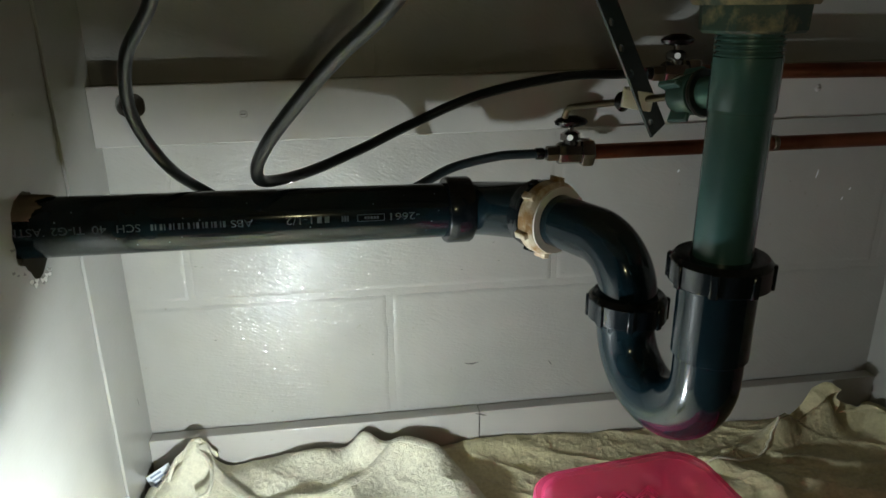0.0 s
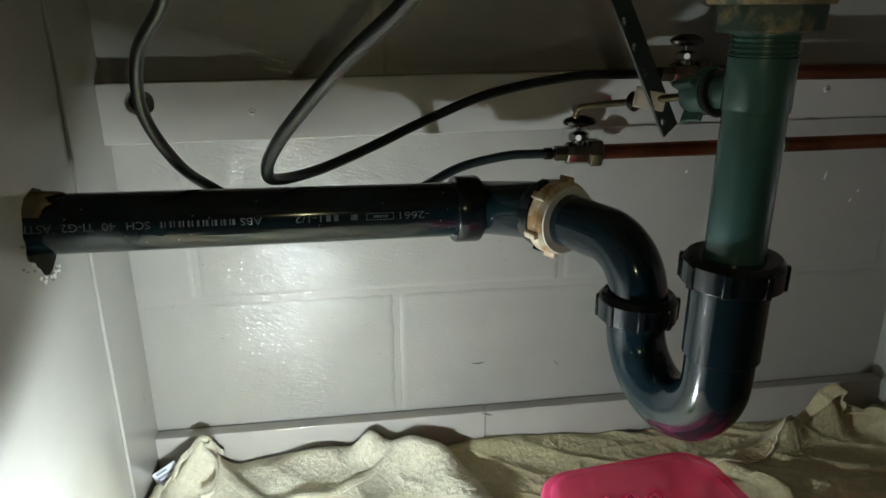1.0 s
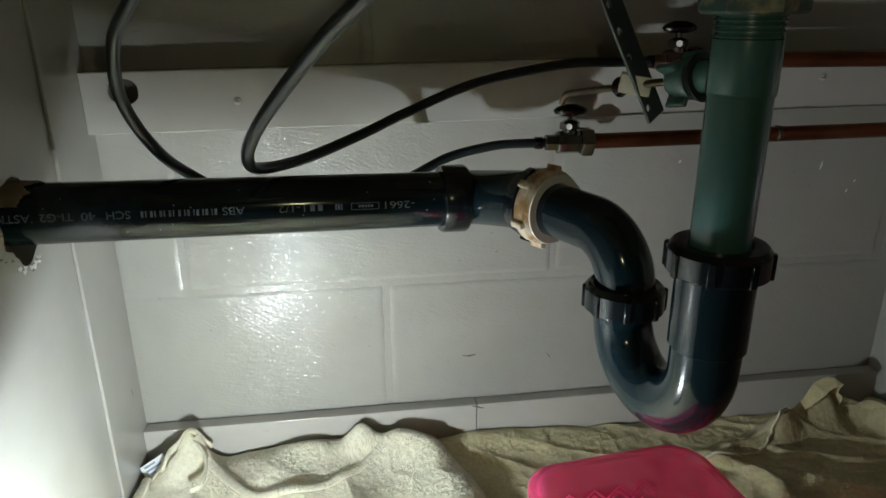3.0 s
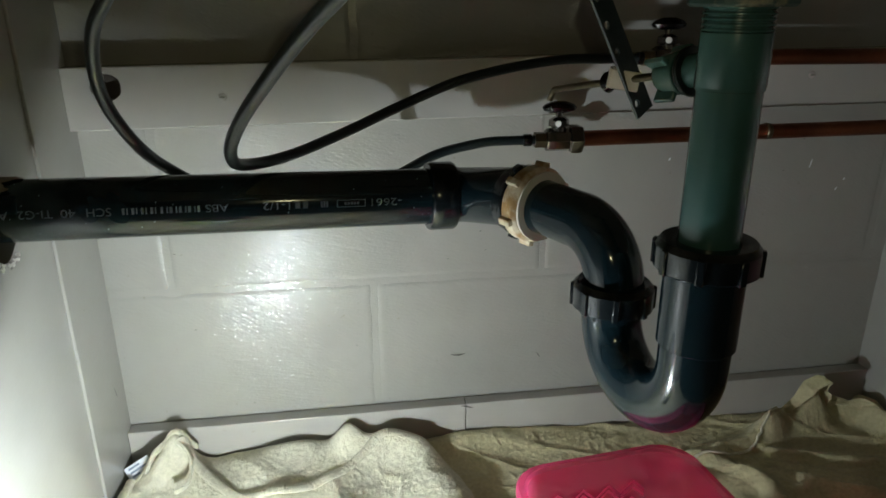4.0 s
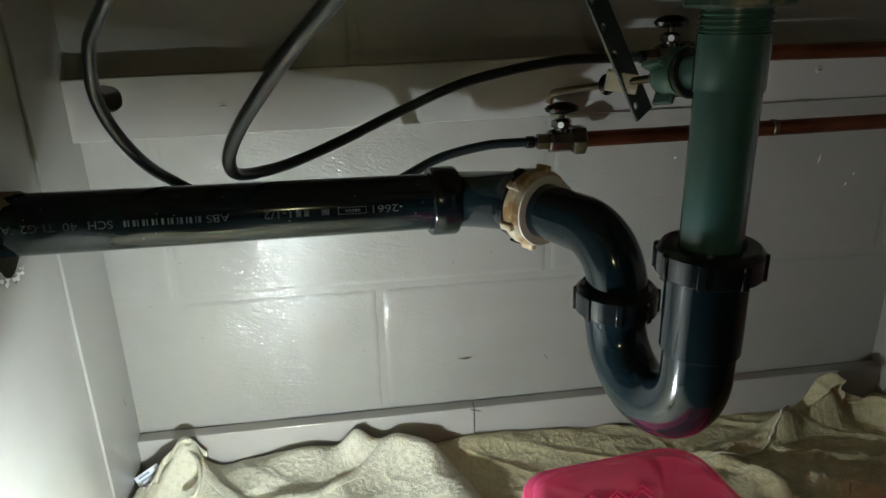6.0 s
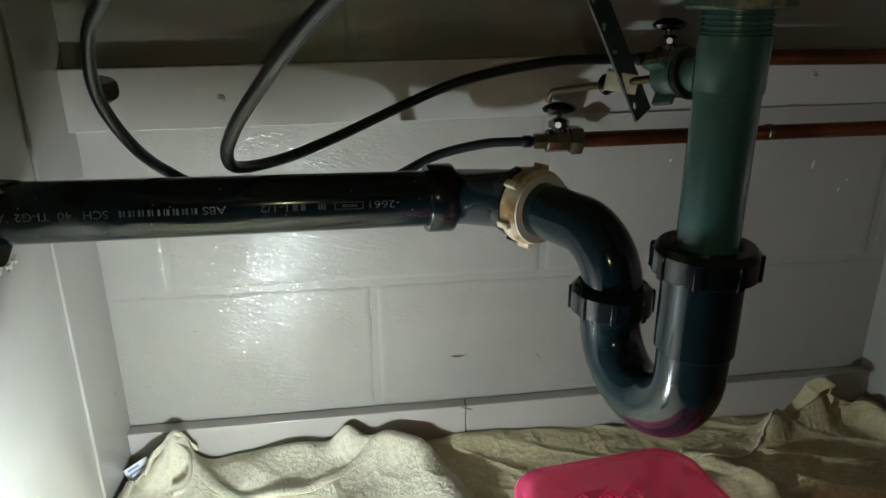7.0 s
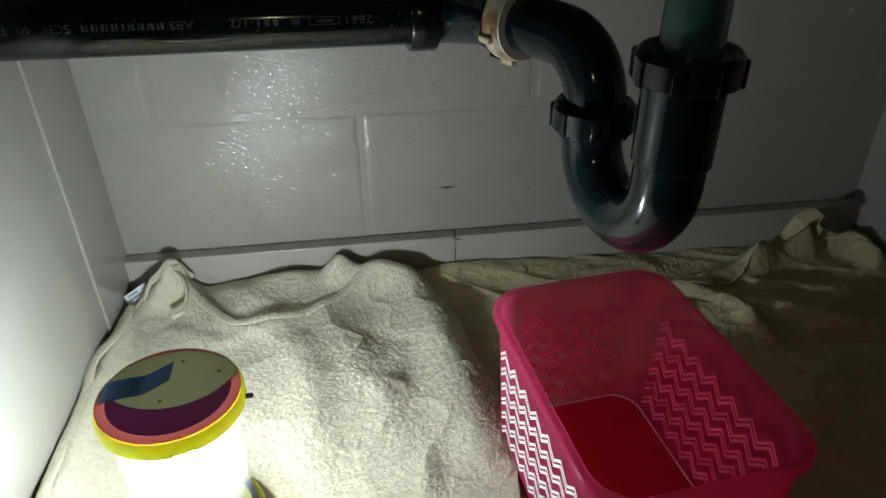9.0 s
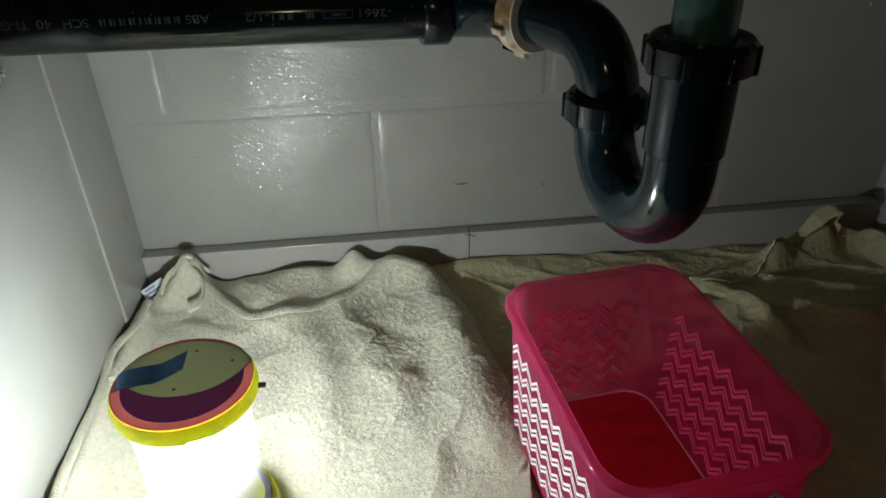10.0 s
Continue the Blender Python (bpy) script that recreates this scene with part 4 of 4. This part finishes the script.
def height_cream(x, y, u, v):
    z = 0.007 + 0.20 * crumple(x, y, 1.7)
    calm = bump(x, y, lx, ly, 0.075, 0.075)
    z = z * (1 - calm) + 0.0015 * calm
    z += 0.036 * bump(x, y, -0.222, -0.032, 0.018, 0.014) + 0.022 * bump(x, y, -0.235, -0.052, 0.020, 0.016)
    z += 0.014 * bump(x, y, -0.085, -0.034, 0.040, 0.020)
    z += 0.030 * bump(x, y, -0.034, -0.032, 0.018, 0.018) + 0.024 * bump(x, y, 0.008, -0.040, 0.034, 0.020)
    z += 0.005 * ridge(x, y, HEM_LINE, 0.018) + 0.013 * bump(x, y, -0.120, -0.052, 0.070, 0.034)
    # broad soft folds running from the wall towards the lantern
    z += 0.015 * ridge(x, y, [(0.046, -0.055), (0.068, -0.133), (0.080, -0.215), (0.086, -0.300)], 0.030)
    z += 0.008 * ridge(x, y, [(-0.128, -0.080), (-0.073, -0.153), (-0.063, -0.229), (-0.065, -0.300)], 0.024)
    z += 0.0055 * ridge(x, y, [(-0.040, -0.120), (-0.020, -0.165), (0.005, -0.229), (0.026, -0.315)], 0.024)
    z += 0.003 * ridge(x, y, [(0.030, -0.165), (0.018, -0.200), (0.004, -0.225)], 0.012)
    z -= 0.002 * ridge(x, y, [(-0.010, -0.128), (0.022, -0.140), (0.036, -0.165)], 0.016)
    z -= 0.002 * ridge(x, y, [(0.034, -0.190), (0.046, -0.240)], 0.016)
    z += 0.003 * ridge(x, y, [(0.052, -0.250), (0.040, -0.330), (0.050, -0.420)], 0.018)
    z += 0.003 * ridge(x, y, [(-0.214, -0.100), (-0.157, -0.128), (-0.111, -0.118)], 0.010)
    wrinkle = 1 - abs(noise.noise((x * 17 - y * 11, y * 15 + x * 5, 3.3))) * 2.6
    z += 0.0022 * max(0, wrinkle) ** 2 * (1 - calm)
    z += 0.010 * ridge(x, y, [(-0.268, -0.08), (-0.268, -0.2), (-0.262, -0.34)], 0.012)
    return max(z, 0.003 + 0.008 * min(1, max(0, (x - 0.0) / 0.05)))


cream_towel = cloth("towel", "pale cream terry towel bunched against the wall", plan_cream, height_cream, TERRY)


def hem(points, parent, width=0.0055, thick=0.0016, stitch=170):
    """A flat stitched band that lies on the cloth."""
    path = smooth_path(points, 14)
    bm = bmesh.new()
    rings = []
    for k, p in enumerate(path):
        t = (path[min(k + 1, len(path) - 1)] - path[max(k - 1, 0)]).normalized()
        side = t.cross(UP).normalized()
        up = side.cross(t).normalized()
        puff = thick * (1 + 0.05 * math.sin(k * 1.1) + 0.3 * noise.noise((k * 0.3, 1.0, 2.0)))
        rings.append([bm.verts.new(p + side * width * math.cos(a) + up * puff * math.sin(a)) for a in (2 * math.pi * j / 10 for j in range(10))])
    for a, b in zip(rings, rings[1:]):
        for j in range(10):
            bm.faces.new((a[j], a[(j + 1) % 10], b[(j + 1) % 10], b[j]))
    bm.faces.new(rings[0]), bm.faces.new(rings[-1])
    return part("hem", bm, HEM, parent, "stitched hem band")


hem([(p.x, p.y, height_cream(p.x, p.y, 0, 0) + 0.0030) for p in smooth_path([(x, y, 0) for x, y in HEM_LINE], 4)], cream_towel, 0.0062, 0.0022)
hem([(x + 0.004 + 0.002 * math.sin(90 * y), y, height_cream(x + 0.004, y, 0, 0) + 0.003 + 0.003 * math.sin(70 * y)) for x, y in SIDE[:7]], cream_towel, 0.005, 0.003)

hem([(-0.248, -0.064, 0.026), (-0.241, -0.046, 0.040), (-0.226, -0.037, 0.046), (-0.210, -0.046, 0.042), (-0.200, -0.066, 0.034), (-0.201, -0.090, 0.027), (-0.212, -0.096, 0.024)], cream_towel, 0.0022, 0.0026)
FRAY = [(0.342, -0.103, 0), (0.392, -0.102, 0), (0.425, -0.092, 0), (0.450, -0.072, 0), (0.480, -0.052, 0), (0.510, -0.040, 0)]
hem([(p.x + 0.0012 * math.sin(p.x * 900), p.y, height_old(p.x, p.y, 0.5, 0.5) + 0.0016) for p in smooth_path(FRAY, 6)], old_towel, 0.0015, 0.0014)

def fold(points, heights, lean, parent, name="fold", seed=0.0, thick=0.0028):
    """A part of the cloth that stands up along a line and curls over."""
    line = smooth_path(points, 10)
    bm = bmesh.new()
    grid = []
    for k, p in enumerate(line):
        u = k / (len(line) - 1) * (len(heights) - 1)
        i = min(int(u), len(heights) - 2)
        f = u - i
        f = f * f * (3 - 2 * f)
        h = heights[i] + (heights[i + 1] - heights[i]) * f
        row = []
        for j in range(13):
            v = j / 12
            wob = 0.004 * noise.noise((k * 0.12, v * 2.2, seed)) + 0.0015 * noise.noise((k * 0.4, v * 6, seed + 3))
            curl = max(0.0, v - 0.72) * h * 1.3
            off = Vector(lean) * (h * v * 0.55 + curl) + Vector((wob, -wob, 0))
            row.append(bm.verts.new(p + off + UP * (h * (v - 1.6 * max(0.0, v - 0.78) ** 1.0 * 0.9))))
        grid.append(row)
    for a, b in zip(grid, grid[1:]):
        for j in range(12):
            bm.faces.new((a[j], b[j], b[j + 1], a[j + 1]))
    bmesh.ops.recalc_face_normals(bm, faces=bm.faces)
    ext = bmesh.ops.extrude_face_region(bm, geom=bm.faces[:])
    bmesh.ops.translate(bm, vec=(0.0, -thick, thick * 0.4), verts=[v for v in ext["geom"] if isinstance(v, bmesh.types.BMVert)])
    return part(name, bm, TERRY if seed < 6.5 else TERRY_OLD, parent, "standing fold of the cloth")


fold([(0.474, -0.050, 0.006), (0.494, -0.040, 0.012), (0.512, -0.034, 0.014), (0.530, -0.033, 0.014), (0.548, -0.040, 0.012)], [0.006, 0.030, 0.062, 0.074, 0.046, 0.012], (0.30, -0.30, 0), old_towel, seed=7.0)
fold([(0.542, -0.040, 0.012), (0.570, -0.042, 0.012), (0.592, -0.056, 0.010), (0.606, -0.082, 0.006), (0.604, -0.104, 0.003)], [0.010, 0.022, 0.036, 0.030, 0.012, 0.003], (0.20, -0.28, 0), old_towel, seed=8.0)
fold([(-0.262, -0.058, 0.006), (-0.243, -0.040, 0.020), (-0.222, -0.026, 0.034), (-0.200, -0.026, 0.024)], [0.012, 0.024, 0.030, 0.012], (0.10, -0.25, 0), cream_towel, seed=6.0)

# sewn-in label
label = thing("towel_label", "white woven label with grey writing, beside the towel", "label", (-0.262, -0.043, 0.0))
lm = Matrix.Translation((-0.2600, -0.046, 0.020)) @ Euler((radians(55), radians(-28), radians(12))).to_matrix().to_4x4()
bm = box(-0.014, 0.014, -0.0085, 0.0085, -0.0004, 0.0004)
bm.transform(lm)
part("cloth", bm, LABEL, label, "", False)
for k, (a, b) in enumerate(((-0.010, 0.003), (-0.010, 0.010), (-0.010, -0.001))):
    bm = box(a, b, 0.004 - k * 0.0045, 0.0062 - k * 0.0045, 0.0004, 0.0007)
    bm.transform(lm)
    part("writing", bm, LABEL_INK, label, "grey writing", False)

# ---------------------------------------------------------------- marks on the walls
def mark(name, points, width, parent, normal, label, paint=None):
    """A thin scuff or flake on a wall."""
    bm = bmesh.new()
    n = Vector(normal)
    pts = [Vector(p) + n * 0.0004 for p in points]
    rows_v = []
    for k, p in enumerate(pts):
        t = (pts[min(k + 1, len(pts) - 1)] - pts[max(k - 1, 0)]).normalized()
        w = width * math.sin(math.pi * (k + 0.4) / (len(pts) - 0.2))
        d = n.cross(t) * w
        rows_v.append((bm.verts.new(p - d), bm.verts.new(p + d)))
    for a, b in zip(rows_v, rows_v[1:]):
        bm.faces.new((a[0], b[0], b[1], a[1]))
    return part(name, bm, paint or SCUFF, parent, label, False)


FACE = (0, -1, 0)
rng = random.Random(21)
for k in range(14):
    a, r = rng.uniform(math.pi, 2 * math.pi), rng.uniform(0.034, 0.047)
    y, z = HOLE.y + r * math.cos(a), HOLE.z + r * math.sin(a)
    mark("chip", [(LEFT, y, z), (LEFT, y + rng.uniform(0.001, 0.003), z + rng.uniform(-0.002, 0.001)), (LEFT, y + 0.004, z - 0.001)], rng.uniform(0.0006, 0.0014), wall_left, (1, 0, 0), "brown chip in the paint")
for k in range(9):
    a, r = rng.uniform(1.30 * math.pi, 1.62 * math.pi), rng.uniform(0.033, 0.040)
    y, z = HOLE.y + r * math.cos(a), HOLE.z + r * math.sin(a)
    mark("flake", [(LEFT, y, z), (LEFT, y + rng.uniform(0.002, 0.004), z + rng.uniform(-0.003, 0.001)), (LEFT, y + 0.006, z - 0.002)], rng.uniform(0.0012, 0.0024), wall_left, (1, 0, 0), "pale plaster flake", WHITE)
mark("scuff", [(0.088, 0.0, 0.1085), (0.093, 0.0, 0.1070), (0.099, 0.0, 0.1075), (0.105, 0.0, 0.1085)], 0.0008, wall_back, FACE, "dark scuff on the paint")
mark("scuff", [(0.090, 0.0, 0.1080), (0.097, 0.0, 0.1062), (0.103, 0.0, 0.1078)], 0.0005, wall_back, FACE, "dark scuff on the paint")
mark("scuff", [(0.190, 0.0, 0.104), (0.193, 0.0, 0.100), (0.195, 0.0, 0.097)], 0.0006, wall_back, FACE, "dark scuff on the paint")
mark("scuff", [(STRIP_X + 0.0002, -0.030, 0.112), (STRIP_X + 0.0002, -0.028, 0.105), (STRIP_X + 0.0002, -0.027, 0.100)], 0.0007, wall_left, (1, 0, 0), "dark scuff on the paint")
mark("chip", [(0.098, -0.0172, 0.0490), (0.104, -0.0172, 0.0478), (0.108, -0.0172, 0.0462), (0.112, -0.0172, 0.0455)], 0.0011, wall_back, FACE, "dark chip where the base strips meet")
for x, z, tall in ((0.500, 0.316, 0.010), (0.537, 0.288, 0.004), (0.330, 0.330, 0.003), (0.545, 0.300, 0.003)):
    mark("chip", [(x, 0.0, z), (x + 0.0012, 0.0, z + tall * 0.5), (x + 0.002, 0.0, z + tall)], 0.0011, wall_back, FACE, "pale chip in the paint", LABEL)
rng = random.Random(11)
for k in range(16):
    x, z = rng.uniform(-0.26, 0.5), rng.uniform(0.06, 0.36)
    mark("speck", [(x, 0.0, z), (x + rng.uniform(0.0006, 0.0016), 0.0, z + rng.uniform(-0.001, 0.001)), (x + 0.0022, 0.0, z)], 0.0004, wall_back, FACE, "tiny dark speck")

# ---------------------------------------------------------------- wall blocks
def block_mesh(w, seed=0.0):
    """The painted face of a block: flat, with soft uneven edges that fall back to the joints."""
    bm = bmesh.new()
    h, deep = 0.2005, 0.0019
    nx, nz = max(8, round(w / 0.004)), 50
    grid = []
    for i in range(nx + 1):
        row = []
        for k in range(nz + 1):
            x, z = (i / nx - 0.5) * w, (k / nz - 0.5) * h
            d = min(w / 2 - abs(x), h / 2 - abs(z))
            d += 0.0016 * noise.noise((x * 45 + seed, z * 45, seed)) + 0.0008 * noise.noise((x * 160, z * 160, seed))
            t = max(0.0, min(1.0, d / 0.0056))
            t = t * t * (3 - 2 * t)
            y = -deep * t + 0.0004 * noise.noise((x * 22, z * 22, seed + 4)) * t
            row.append(bm.verts.new((x, y, z)))
        grid.append(row)
    for i in range(nx):
        for k in range(nz):
            bm.faces.new((grid[i][k], grid[i + 1][k], grid[i + 1][k + 1], grid[i][k + 1]))
    back = [bm.verts.new((x * w / 2, 0.02, z * h / 2)) for x, z in ((-1, -1), (1, -1), (1, 1), (-1, 1))]
    sides = [[grid[i][0] for i in range(nx + 1)], [grid[nx][k] for k in range(nz + 1)], [grid[i][nz] for i in range(nx, -1, -1)], [grid[0][k] for k in range(nz, -1, -1)]]
    for k, edge in enumerate(sides):
        bm.faces.new([back[(k + 1) % 4], back[k]] + edge)
    return mesh_of("block", bm, PAINT_BLOCK)


for course, z0 in enumerate((BED - COURSE, BED, BED + COURSE)):
    shift = (0.002, -0.212, -0.008)[course]
    for k in range(-3, 4):
        a, b = shift + 0.4045 * k, shift + 0.4045 * (k + 1)
        a2, b2 = max(a, LEFT - 0.02), min(b, RIGHT + 0.02)
        if b2 - a2 < 0.02:
            continue
        me = block_mesh(b2 - a2 - 0.002, 3.7 * course + 1.9 * k)
        o = new("block", me)
        o.parent = wall_back
        o.location = ((a2 + b2) / 2, 0.0035, z0 + COURSE / 2)
